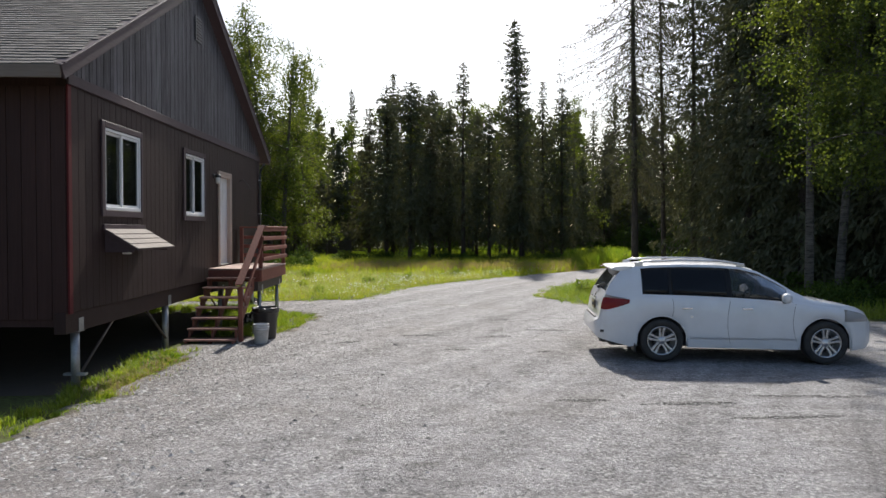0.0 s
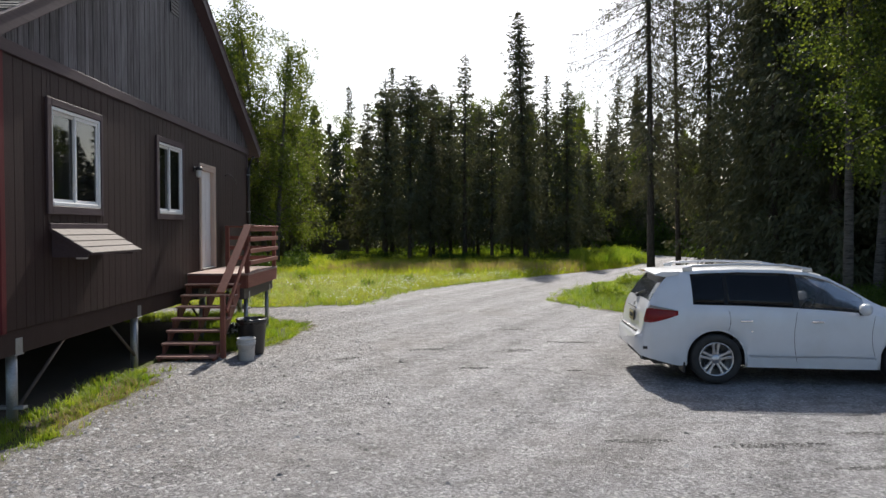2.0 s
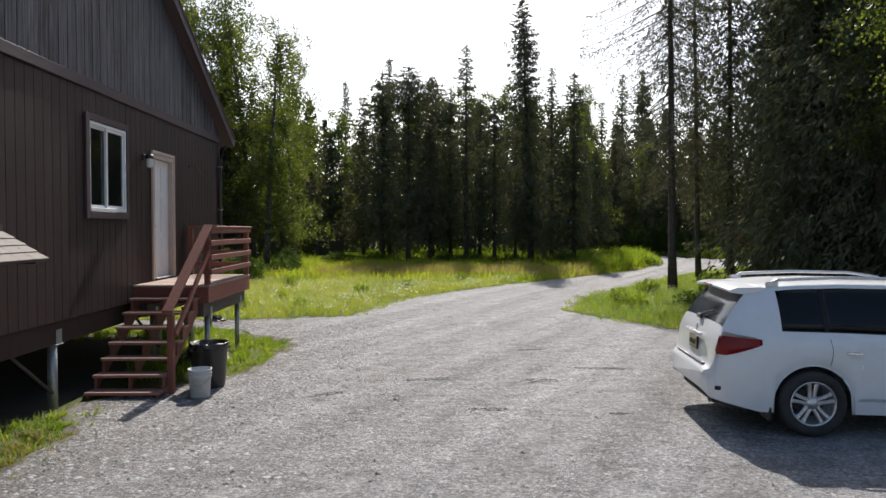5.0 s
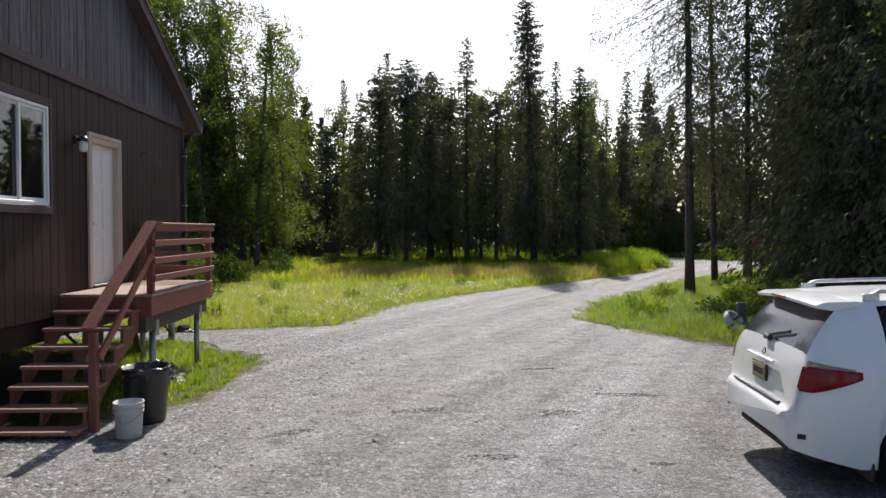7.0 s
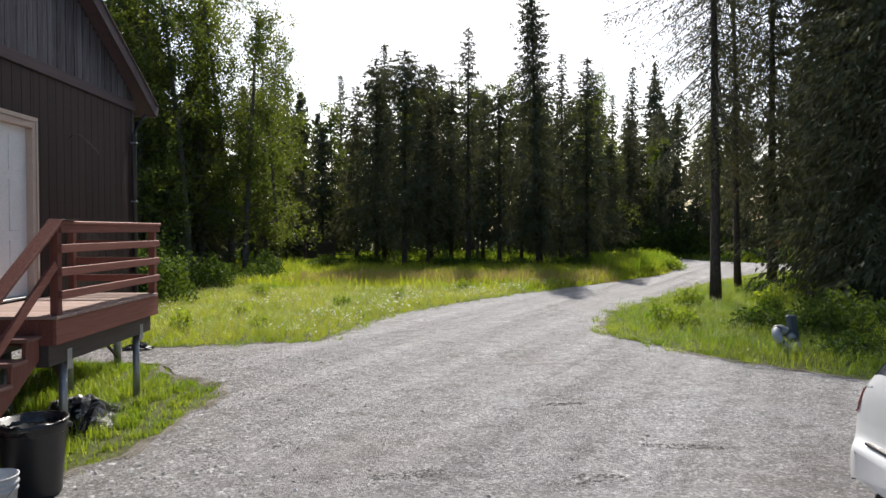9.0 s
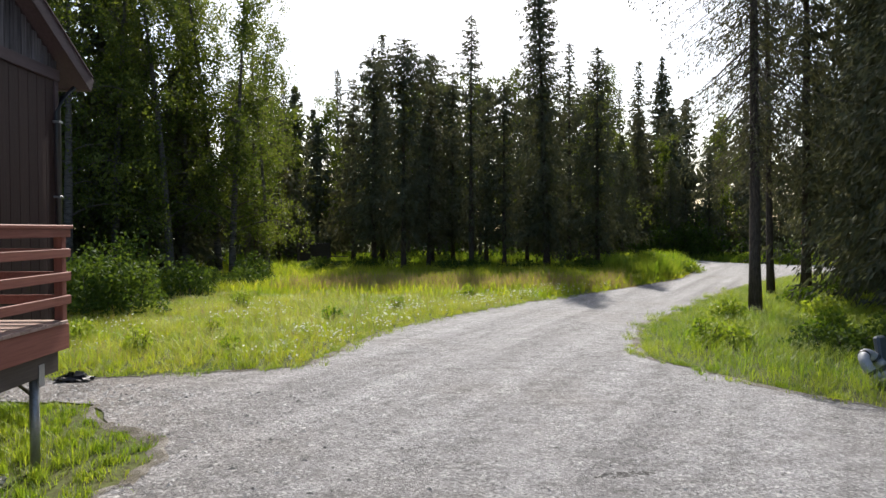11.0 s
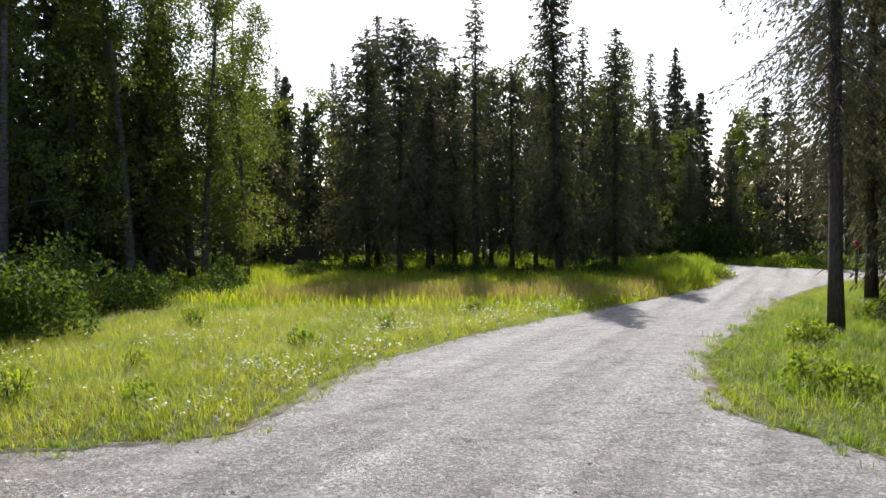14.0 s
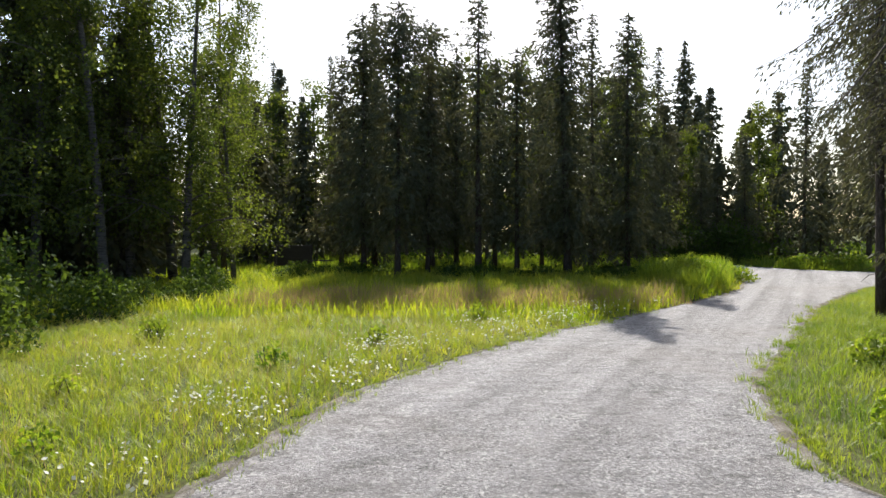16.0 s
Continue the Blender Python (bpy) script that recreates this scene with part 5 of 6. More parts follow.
grass("bend_grass", 5, [(27.4, 44.2), (29.5, 41.2), (34, 39.4), (44, 38.7), (44, 44), (30, 46)], 8000, 0.55, 0.03, GRASS_GREEN, "grass island at the bend of the driveway")
grass("tall_weeds", 6, [(15.2, 26.5), (17.2, 28.2), (20.3, 34), (22.6, 40), (18, 40), (14.5, 31)], 14000, 0.95, 0.025, GRASS_GREEN, "tall weeds beside the bend of the driveway", clump=0.5)
grass("porch_grass", 7, [(0.2, -1.5), (1.35, -1.55), (1.75, -0.9), (2.0, 0.1), (2.12, 1.6), (1.95, 2.5), (1.2, 3.0), (0.3, 4.1), (-1.2, 4.3), (-0.7, 2.5), (-0.3, 0)], 10000, 0.20, 0.010, GRASS_GREEN, "short grass under the porch deck", clump=0.75, lean=0.7)
grass("house_grass", 8, [(-0.1, -9), (0.62, -9), (0.72, -7.8), (0.95, -7.0), (0.75, -5.9), (0.9, -5.0), (0.85, -4.1), (0.35, -3.4), (-0.1, -3.3)], 5500, 0.22, 0.010, GRASS_GREEN, "ragged grass along the foot of the house", clump=0.95, lean=0.8)
grass("under_house_grass", 14, [(-5, 3.0), (-1.2, 2.6), (-0.3, 1.6), (0.2, 3.7), (-1.5, 4.2), (-5, 4.35)], 5000, 0.24, 0.012, GRASS_GREEN, "sparse grass at the far edge below the house", clump=0.7, lean=0.8)
grass("dry_grass", 13, [(0.2, -7.2), (0.95, -7.0), (0.75, -5.9), (0.9, -5.0), (0.85, -4.4), (0.2, -4.4)], 1500, 0.24, 0.009, GRASS_DRY, "dry yellow grass along the foot of the house", clump=0.8, lean=0.9)
grass("wood_floor_grass", 9, [(-8, 34), (24, 36), (40, 50), (30, 60), (-14, 60), (-12, 34)], 24000, 0.5, 0.06, GRASS_GREEN, "grass on the floor of the wood")
grass("wood_floor_grass", 10, [(16, 1.5), (26, 0.8), (29, 30), (28, 30), (20, 14)], 8000, 0.35, 0.028, GRASS_GREEN, "grass below the dark spruces")
grass("hedge_grass", 11, [(-22, 7), (-9, 6.2), (-9, 14), (-8, 30), (-24, 26)], 5000, 0.45, 0.03, GRASS_GREEN, "grass behind the house")


def make_fringe(name, line, seed, label):
    """Trodden earth and fines between grass and gravel, ragged on both sides."""
    verts, faces = [], []
    pts = [ragged(x, y) for x, y in smooth_line(line, 0.10)]
    n = len(pts)
    for i, (x, y) in enumerate(pts):
        x0, y0 = pts[max(i - 1, 0)]
        x1, y1 = pts[min(i + 1, n - 1)]
        d = Vector((x1 - x0, y1 - y0, 0)).normalized()
        side = Vector((d.y, -d.x, 0))
        w = 0.02 + 0.15 * max(0.0, noise.noise((x * 0.7, y * 0.7, seed)) + 0.25) + 0.07 * abs(noise.noise((x * 5, y * 5, seed + 2)))
        c = Vector((x, y, 0))
        verts += [tuple(c - side * 0.10 + Vector((0, 0, -0.019))), tuple(c + side * w * 0.5 + Vector((0, 0, 0.012 + 0.022 * w / 0.2))), tuple(c + side * w + Vector((0, 0, 0.003)))]
        if i:
            k = 3 * i
            faces += [(k - 3, k - 2, k + 1, k), (k - 2, k - 1, k + 2, k + 1)]
    ob = raw(name, verts, faces, FRINGE)
    tagged(ob, label, "earth edge", kind="structure")


def fringe_mat():
    m = Mat("trodden_earth")
    grit = m.noise(m.world(), 60.0, 7.0, 0.8)
    c = m.ramp(grit, [(0.36, (0.08, 0.07, 0.06)), (0.5, (0.24, 0.22, 0.195)), (0.64, (0.45, 0.43, 0.41))])
    c = m.mix(m.ramp(m.noise(m.world(), 2.2, 5.0), [(0.4, (0, 0, 0)), (0.6, (0.8, 0.8, 0.8))]), c, (0.12, 0.105, 0.075))
    m.base(c, 0.95, 0, 0.1)
    m.bump(grit, 0.8, 0.03)
    return m.m


FRINGE = fringe_mat()
make_fringe("meadow_fringe", LEFT_EDGE[:14], 2.0, "brown trodden earth along the meadow's edge")
make_fringe("house_fringe", HOUSE_EDGE[1:16], 8.0, "brown trodden earth along the grass beside the house")
make_fringe("verge_fringe", RIGHT_EDGE[2:12], 5.0, "brown trodden earth along the grass verge")


def on_rim(x, y, g):
    """Only close to the gravel's edge, in scattered tufts."""
    p = np.stack([x, y], 1)
    near = edge_distance(p) < 0.34 * g.random(len(x)) ** 1.5
    return near & (np.sin(x * 5.1 + 2 * np.sin(y * 2.3)) * np.sin(y * 4.3) > 0.0)


for seed, poly, n in ((61, [(-9, 5.2), (3.2, 5.9), (5.2, 11), (10.5, 17.2), (14, 21), (9, 20), (2, 9), (-9, 7)], 5200), (62, [(8.4, 5), (8.4, 9), (13, 17), (18, 24), (14.5, 16), (10.5, 9), (12, 4), (10, 3.6)], 4200)):
    v, f = blades(seed, poly, n, 0.30, 0.010, keep=on_rim, clump=0.6, lean=1.1)
    tagged(raw("edge_tufts", v, f, GRASS_GREEN), "ragged grass tufts creeping over the gravel edge", "grass", kind="stuff")


def make_flowers(seed, poly, n, label):
    g = np.random.default_rng(seed)
    px, py = [p[0] for p in poly], [p[1] for p in poly]
    x, y = g.uniform(min(px), max(px), n * 6), g.uniform(min(py), max(py), n * 6)
    patchy = (np.sin(x * 1.3 + 2 * np.sin(y * 0.7)) * np.sin(y * 1.1 + x * 0.4) + g.normal(0, 0.35, len(x))) > 0.35
    ok = inside(poly, x, y) & patchy & ~inside(road_poly, x, y)
    x, y = x[ok][:n], y[ok][:n]
    k = len(x)
    c = np.stack([x, y, g.uniform(0.08, 0.34, k)], 1)
    d = unit(g.normal(0, 1, (k, 3)) * np.array([1, 1, 0.5]))
    w = unit(np.cross(d, g.normal(0, 0.5, (k, 3)) + np.array([0, 0, 1])))
    s = g.uniform(0.013, 0.030, k)
    v, f = quads(c, d * s[:, None], w * s[:, None])
    tagged(raw("white_flowers", v, f, PETAL), label, "flowers", kind="stuff")


make_flowers(3, [(2.6, 6.8), (3.3, 8.6), (4.2, 11.2), (5.9, 13.9), (9.1, 18.1), (13, 22.3), (11, 22.5), (6, 17.5), (3.2, 13), (1.5, 9)], 2400, "small white clover flowers along the driveway")
make_flowers(4, [(-4, 7), (2.6, 6.8), (3.5, 12), (6, 17.5), (-2, 16)], 450, "small white flowers in the meadow")


def make_stones(seed, poly, n, r0, r1, label, mat, fade=lambda x, y: 1.0):
    g = np.random.default_rng(seed)
    px, py = [p[0] for p in poly], [p[1] for p in poly]
    x, y = g.uniform(min(px), max(px), n * 8), g.uniform(min(py), max(py), n * 8)
    ok = inside(poly, x, y) & inside(road_poly, x, y) & (g.random(len(x)) < fade(x, y))
    x, y = x[ok][:n], y[ok][:n]
    k = len(x)
    octa = np.array([[1, 0, 0], [0.3, 0.9, 0], [-0.8, 0.6, 0], [-0.9, -0.5, 0], [0.2, -1, 0], [0.1, 0.1, 1]])
    tri = np.array([[0, 1, 5], [1, 2, 5], [2, 3, 5], [3, 4, 5], [4, 0, 5]])
    s = r0 * (r1 / r0) ** (g.random(k) ** 2.2)
    a = g.random(k) * 6.28
    j = octa[None] * g.uniform(0.7, 1.25, (k, 6, 1))
    vx = (j[..., 0] * np.cos(a)[:, None] - j[..., 1] * np.sin(a)[:, None]) * s[:, None] + x[:, None] + g.normal(0, 0.15, (k, 6)) * s[:, None]
    vy = (j[..., 0] * np.sin(a)[:, None] + j[..., 1] * np.cos(a)[:, None]) * s[:, None] * 0.8 + y[:, None]
    vz = j[..., 2] * s[:, None] * g.uniform(0.2, 0.5, (k, 1))
    v = np.stack([vx, vy, vz], -1).reshape(-1, 3)
    f = (tri[None] + (np.arange(k) * 6)[:, None, None]).reshape(-1, 3)
    tagged(raw("loose_stones", v, f, mat), label, "stones", kind="stuff")


def stone_mat():
    m = Mat("driveway_stones")
    c = m.ramp(m.island(), [(0.0, (0.07, 0.066, 0.062)), (0.3, (0.17, 0.165, 0.16)), (0.6, (0.33, 0.32, 0.31)), (0.85, (0.46, 0.45, 0.44)), (1.0, (0.54, 0.53, 0.51))])
    m.base(m.mix(0.3, c, m.ramp(m.noise(m.world(), 70.0), [(0.3, (0.15, 0.15, 0.15)), (0.7, (0.45, 0.44, 0.43))])), 0.85, 0, 0.25)
    return m.m


PEBBLE = stone_mat()
make_stones(1, [(0.5, -14), (15, -14), (15, 3), (9.2, 8), (12, 16), (6, 13), (0.5, 4)], 17000, 0.010, 0.030, "loose grey driveway gravel", PEBBLE)
make_stones(2, [(0.3, -13), (9, -13), (8, 4), (-3, 6)], 15000, 0.011, 0.045, "loose coarse stones beside the house", PEBBLE, lambda x, y: np.clip(1.15 - x / 4.2, 0.04, 1.0))


def patch_of(cx, cy, rx, ry, turn):
    """An oval of driveway."""
    a = radians(turn)
    return [(cx + rx * math.cos(t) * math.cos(a) - ry * math.sin(t) * math.sin(a), cy + rx * math.cos(t) * math.sin(a) + ry * math.sin(t) * math.cos(a)) for t in np.linspace(0, 6.1, 16)]


for k, (cx, cy, rx, ry, tr) in enumerate([(4.40, 5.55, 0.75, 0.17, 62), (6.2, 4.75, 0.26, 0.16, 20), (7.0, 9.6, 0.3, 0.12, 10)]):
    make_stones(20 + k, patch_of(cx, cy, rx, ry, tr), int(650 * rx), 0.008, 0.024, "pale crushed stone scattered on the driveway", PALE_STONE)
for k, (cx, cy, rx, ry, tr) in enumerate([(6.6, -1.6, 0.34, 0.14, 5), (7.8, -0.65, 0.5, 0.09, -8), (4.85, -1.45, 0.4, 0.12, 12), (5.6, -3.3, 0.3, 0.10, 0), (7.3, -3.55, 0.14, 0.05, 0), (6.9, 1.2, 0.35, 0.07, 10), (3.4, -2.4, 0.3, 0.10, 30), (8.6, -7.6, 0.7, 0.08, 3), (10.5, -7.2, 0.9, 0.07, -3), (9.6, -8.3, 0.8, 0.07, 4), (7.2, -7.4, 0.4, 0.08, 0)]):
    make_stones(40 + k, patch_of(cx, cy, rx, ry, tr), int(420 * rx), 0.010, 0.030, "dark damp stones in a scuffed hollow", DARK_STONE)


# ---- parked car ----
PAINT = car_paint()
PRIVACY = Mat("privacy_glass").base((0.008, 0.009, 0.011), 0.04, 0.0, 0.6).m
CLEAR = glass_mat("car_glass", (0.03, 0.045, 0.045), 0.015, 0.8)
REARGL = Mat("rear_glass").base((0.035, 0.04, 0.05), 0.10, 0.0, 0.6).m
RUBBER = worn("tyre_rubber", (0.022, 0.022, 0.022), (0.05, 0.047, 0.043), 0.8, 7.0, bump=0.2)
ALLOY = worn("alloy", (0.62, 0.62, 0.63), (0.45, 0.45, 0.45), 0.3, 9.0, metal=0.85, bump=0.03)
CHROME = Mat("chrome").base((0.75, 0.75, 0.76), 0.12, 1.0).m
REDLENS = Mat("red_lamp_lens")
REDLENS.base(REDLENS.mix(REDLENS.noise(REDLENS.world(30, 30, 90), 1.0), (0.30, 0.008, 0.012), (0.42, 0.02, 0.022)), 0.12, 0, 0.6)
REDLENS = REDLENS.m
CLEARLENS = Mat("clear_lamp_lens").base((0.62, 0.63, 0.65), 0.1, 0.2, 0.6).m
CABIN = worn("dark_cabin_trim", (0.05, 0.05, 0.052), (0.035, 0.035, 0.035), 0.8, 6.0)
SEAT = worn("grey_seat_cloth", (0.12, 0.12, 0.12), (0.09, 0.09, 0.09), 0.9, 6.0)
PLATE = worn("plate_yellow", (0.40, 0.32, 0.13), (0.33, 0.27, 0.12), 0.5, 20.0)

CAR_L, AXLE_R, AXLE_F, WHEEL_R = 4.66, 1.03, 3.75, 0.375


def curve(pts):
    xs, ys = [p[0] for p in pts], [p[1] for p in pts]
    return lambda x: float(np.interp(x, xs, ys))


c_top = curve([(0.0, 0.66), (0.03, 0.71), (0.07, 0.74), (0.095, 0.80), (0.11, 0.93), (0.14, 1.07), (0.19, 1.20), (0.30, 1.41), (0.40, 1.58), (0.46, 1.635), (0.55, 1.665), (0.9, 1.695), (1.4, 1.712), (2.0, 1.705), (2.4, 1.675), (2.7, 1.60), (3.0, 1.44), (3.3, 1.25), (3.52, 1.13), (3.7, 1.085), (4.1, 1.03), (4.35, 0.97), (4.5, 0.90), (4.6, 0.80), (4.66, 0.62)])
c_belt = curve([(0.0, 0.66), (0.09, 0.70), (0.12, 0.86), (0.16, 1.02), (0.3, 1.12), (0.7, 1.145), (1.4, 1.13), (2.2, 1.10), (3.2, 1.05), (3.6, 1.0), (4.1, 0.95), (4.35, 0.89), (4.5, 0.82), (4.6, 0.72), (4.66, 0.56)])
c_wide = curve([(0.0, 0.62), (0.02, 0.71), (0.05, 0.78), (0.10, 0.835), (0.2, 0.885), (0.4, 0.918), (1.0, 0.932), (3.2, 0.932), (3.8, 0.925), (4.2, 0.88), (4.45, 0.78), (4.6, 0.62), (4.66, 0.48)])
c_roof = curve([(0.0, 0.66), (0.12, 0.82), (0.2, 0.78), (0.46, 0.66), (0.7, 0.645), (1.4, 0.65), (2.4, 0.64), (2.8, 0.65), (3.2, 0.72), (3.52, 0.80), (3.8, 0.83), (4.2, 0.78), (4.5, 0.62), (4.66, 0.40)])
c_low = curve([(0.0, 0.47), (0.06, 0.40), (0.25, 0.35), (0.5, 0.27), (4.2, 0.245), (4.5, 0.28), (4.66, 0.40)])


def low(x):
    z = c_low(x)
    for c in (AXLE_R, AXLE_F):
        d = abs(x - c)
        if d < 0.425:
            z = max(z, WHEEL_R + math.sqrt(0.425 ** 2 - d * d))
    return z


def ring(x):
    """Half section of the body, from the sill to the roof's middle: (half width, height)."""
    zl, zb, zt, w, wt = low(x), c_belt(x), c_top(x), c_wide(x), c_roof(x)
    zb = max(zb, zl + 0.06)
    drop = min(0.075, 0.35 * max(zt - zb, 0.01))
    zr = zt - drop
    pts = [(w * k, zl + (zb - zl) * f) for k, f in ((0.965, 0.0), (0.985, 0.12), (0.998, 0.35), (1.0, 0.6), (0.985, 0.83), (0.965, 0.95), (0.95, 1.0))]
    for f in (0.07, 0.3, 0.6, 0.87, 1.0):
        b = 0.94 * w
        pts.append((b + (wt - b) * f + 0.03 * math.sin(f * math.pi) * min(1, (zt - zb) * 2), zb + (zr - zb) * f))
    pts += [(wt * 0.955, zt - drop * 0.45), (wt * 0.86, zt - drop * 0.15), (wt * 0.6, zt - 0.02 * drop), (wt * 0.3, zt), (0.0, zt)]
    return pts


def on_body(x, v, side, out=0.0):
    """A point of the body's flank: v from 0 at the sill to 6 at the belt line, on to 11 at the roof's edge."""
    r = ring(x)
    i = min(int(v), len(r) - 2)
    f = v - i
    y, z = r[i][0] + (r[i + 1][0] - r[i][0]) * f, r[i][1] + (r[i + 1][1] - r[i][1]) * f
    dx = (c_wide(min(x + 0.02, CAR_L)) - c_wide(max(x - 0.02, 0))) / 0.04
    n = Vector((-max(-3.0, min(3.0, dx)), 1, 0)).normalized()
    return Vector((x + n.x * out, side * (y + n.y * out), z))


def patch(xs, v0, v1, side, out, nv=4, thick=0.012):
    """A panel lying on the flank; v0 and v1 are functions of x."""
    bm = bmesh.new()
    rows = []
    for x in xs:
        a, b = v0(x), v1(x)
        rows.append([bm.verts.new(on_body(x, a + (b - a) * j / nv, side, out)) for j in range(nv + 1)])
    for r0, r1 in zip(rows, rows[1:]):
        for j in range(nv):
            q = (r0[j], r1[j], r1[j + 1], r0[j + 1])
            bm.faces.new(q if side < 0 else q[::-1])
    bmesh.ops.solidify(bm, geom=bm.faces[:], thickness=thick)
    return bm


def v_at(x, z):
    """The flank parameter at height z."""
    r = ring(x)
    for i in range(len(r) - 1):
        if r[i][1] <= z <= r[i + 1][1]:
            return i + (z - r[i][1]) / max(1e-6, r[i + 1][1] - r[i][1])
    return 0.0 if z < r[0][1] else 11.0


def make_wheel(car, x, side):
    m = pose(x, side * 0.815, WHEEL_R, 90 if side < 0 else -90, 0, 0)
    wheel = part("wheel", spun([(0.245, -0.10), (0.30, -0.115), (0.345, -0.11), (0.362, -0.085), (0.365, -0.03), (0.365, 0.03), (0.362, 0.085), (0.345, 0.11), (0.30, 0.115), (0.252, 0.10), (0.245, 0.06)], 44, m=m), RUBBER, car, "black road tyre", True)
    part("rim", spun([(0.246, 0.06), (0.250, 0.10), (0.238, 0.104), (0.226, 0.085), (0.222, -0.05), (0.10, -0.06), (0.0, -0.06)], 44, m=m), ALLOY, wheel, "alloy rim", True)
    part("brake_disc", spun([(0.0, -0.03), (0.16, -0.03), (0.16, -0.012), (0.0, -0.012)], 30, m=m), CABIN, wheel, "", True)
    part("hub", spun([(0.075, 0.02), (0.07, 0.07), (0.055, 0.085), (0.0, 0.088)], 24, m=m), ALLOY, wheel, "", True)
    for k in range(10):
        bm = bmesh.new()
        off = 0.030 if k % 2 else -0.030
        a = math.radians(72 * (k // 2) + 18)
        vs = []
        prof = [(0.045, 0.024, 0.072, 0.75), (0.12, 0.020, 0.077, 0.85), (0.18, 0.022, 0.083, 1.15), (0.238, 0.030, 0.089, 1.6)]
        for q, hw, z, spread in prof:
            for e, zz in ((-1, z - 0.012), (-0.5, z), (0.5, z), (1, z - 0.012), (0.8, z - 0.05), (-0.8, z - 0.05)):
                t = off * spread + e * hw
                vs.append(bm.verts.new((q * math.cos(a) - t * math.sin(a), q * math.sin(a) + t * math.cos(a), zz)))
        for i in range(len(prof) - 1):
            for j in range(6):
                bm.faces.new((vs[i * 6 + j], vs[i * 6 + (j + 1) % 6], vs[i * 6 + 6 + (j + 1) % 6], vs[i * 6 + 6 + j]))
        bmesh.ops.transform(bm, matrix=m, verts=bm.verts[:])
        bmesh.ops.recalc_face_normals(bm, faces=bm.faces[:])
        part("spoke", bm, ALLOY, wheel)


def make_car():
    car = thing("parked_car", "white dusty sport utility car parked on gravel", "car")
    xs = sorted({*[0, 0.015, 0.03, 0.05, 0.07, 0.09, 0.105, 0.12, 0.14, 0.16, 0.18, 0.20], *np.round(np.arange(0.23, 0.56, 0.03), 3), *np.round(np.arange(0.55, 4.3, 0.025), 3), *np.round(np.arange(4.3, 4.66, 0.03), 3), 4.66})
    n = len(ring(1.0))
    bm = bmesh.new()
    grid = {}
    for i, x in enumerate(xs):
        for j, (y, z) in enumerate(ring(x)):
            grid[i, j, -1] = bm.verts.new((x, -y, z))
            grid[i, j, 1] = grid[i, j, -1] if j == n - 1 else bm.verts.new((x, y, z))
    glass = {"rear": [], "screen": []}
    for i in range(len(xs) - 1):
        xm = (xs[i] + xs[i + 1]) / 2
        for j in range(n - 1):
            side_glass = 7 <= j <= 10 and 0.70 < xm < 3.16 and c_top(xm) - c_belt(xm) > 0.24
            top = "rear" if j >= 12 and 0.19 < xm < 0.41 else "screen" if j >= 12 and 2.62 < xm < 3.47 else None
            for s in (-1, 1):
                q = [grid[i, j, s], grid[i + 1, j, s], grid[i + 1, j + 1, s], grid[i, j + 1, s]]
                if s > 0:
                    q = q[::-1]
                if side_glass:
                    continue
                if top:
                    glass[top].append([tuple(v.co) for v in q])
                    continue
                if len(set(q)) == 4:
                    bm.faces.new(q)
    # close both ends
    for i, rev in ((0, False), (len(xs) - 1, True)):
        loop = [grid[i, j, -1] for j in range(n)] + [grid[i, j, 1] for j in range(n - 2, -1, -1)]
        bm.faces.new(loop[::-1] if rev else loop)
    for v in [v for v in bm.verts if not v.link_faces]:
        bm.verts.remove(v)
    body = part("body", bm, PAINT, car, "white painted body", True)
    body.data.set_sharp_from_angle(angle=radians(32))
    for key, mat, name in (("rear", REARGL, "rear_window"), ("screen", CLEAR, "windscreen")):
        b = bmesh.new()
        for q in glass[key]:
            b.faces.new([b.verts.new((x + (0.004 if key == "rear" else -0.004), y, z)) for x, y, z in q])
        bmesh.ops.remove_doubles(b, verts=b.verts[:], dist=0.0005)
        part(name, b, mat, car, "", True)
    for s in (-1, 1):
        for a, b, mat, name in ((0.64, 1.17, PRIVACY, "quarter_window"), (1.18, 2.165, PRIVACY, "rear_door_window"), (2.175, 3.18, CLEAR, "front_door_window")):
            xx = list(np.arange(a, b, 0.05)) + [b]
            lo = lambda x: 6.95
            cap = (lambda x: 10.98 - 2.6 * max(0, (0.78 - x) / 0.14) ** 2) if name == "quarter_window" else (lambda x: 10.98)
            part(name, patch(xx, lo, cap, s, -0.004, 5, 0.006), mat, car, "", True)
        part("pillar_trim", patch([2.125, 2.17, 2.215], lambda x: 6.9, lambda x: 10.98, s, 0.003, 5, 0.006), BLACKP, car)
        part("pillar_trim", patch([1.15, 1.175, 1.20], lambda x: 6.9, lambda x: 10.98, s, 0.003, 5, 0.006), BLACKP, car)
        part("belt_strip", patch(list(np.arange(0.70, 3.22, 0.06)), lambda x: 6.80, lambda x: 7.05, s, 0.003, 1, 0.006), BLACKP, car)
        # shut lines
        for xa, xb, z0, z1 in ((1.20, 1.22, 0.80, 1.09), (2.17, 2.12, 0.34, 1.07), (3.26, 3.20, 0.40, 1.03)):
            b = bmesh.new()
            zs = np.linspace(z0, z1, 14)
            rows = []
            for z in zs:
                x = xa + (xb - xa) * math.sin(3.14 * (z - z0) / (z1 - z0))
                rows.append([b.verts.new(on_body(x + dx, v_at(x, z), s, 0.0015)) for dx in (-0.0035, 0.0035)])
            for r0, r1 in zip(rows, rows[1:]):
                q = (r0[0], r0[1], r1[1], r1[0])
                b.faces.new(q)
            part("shut_line", b, BLACKP, car)
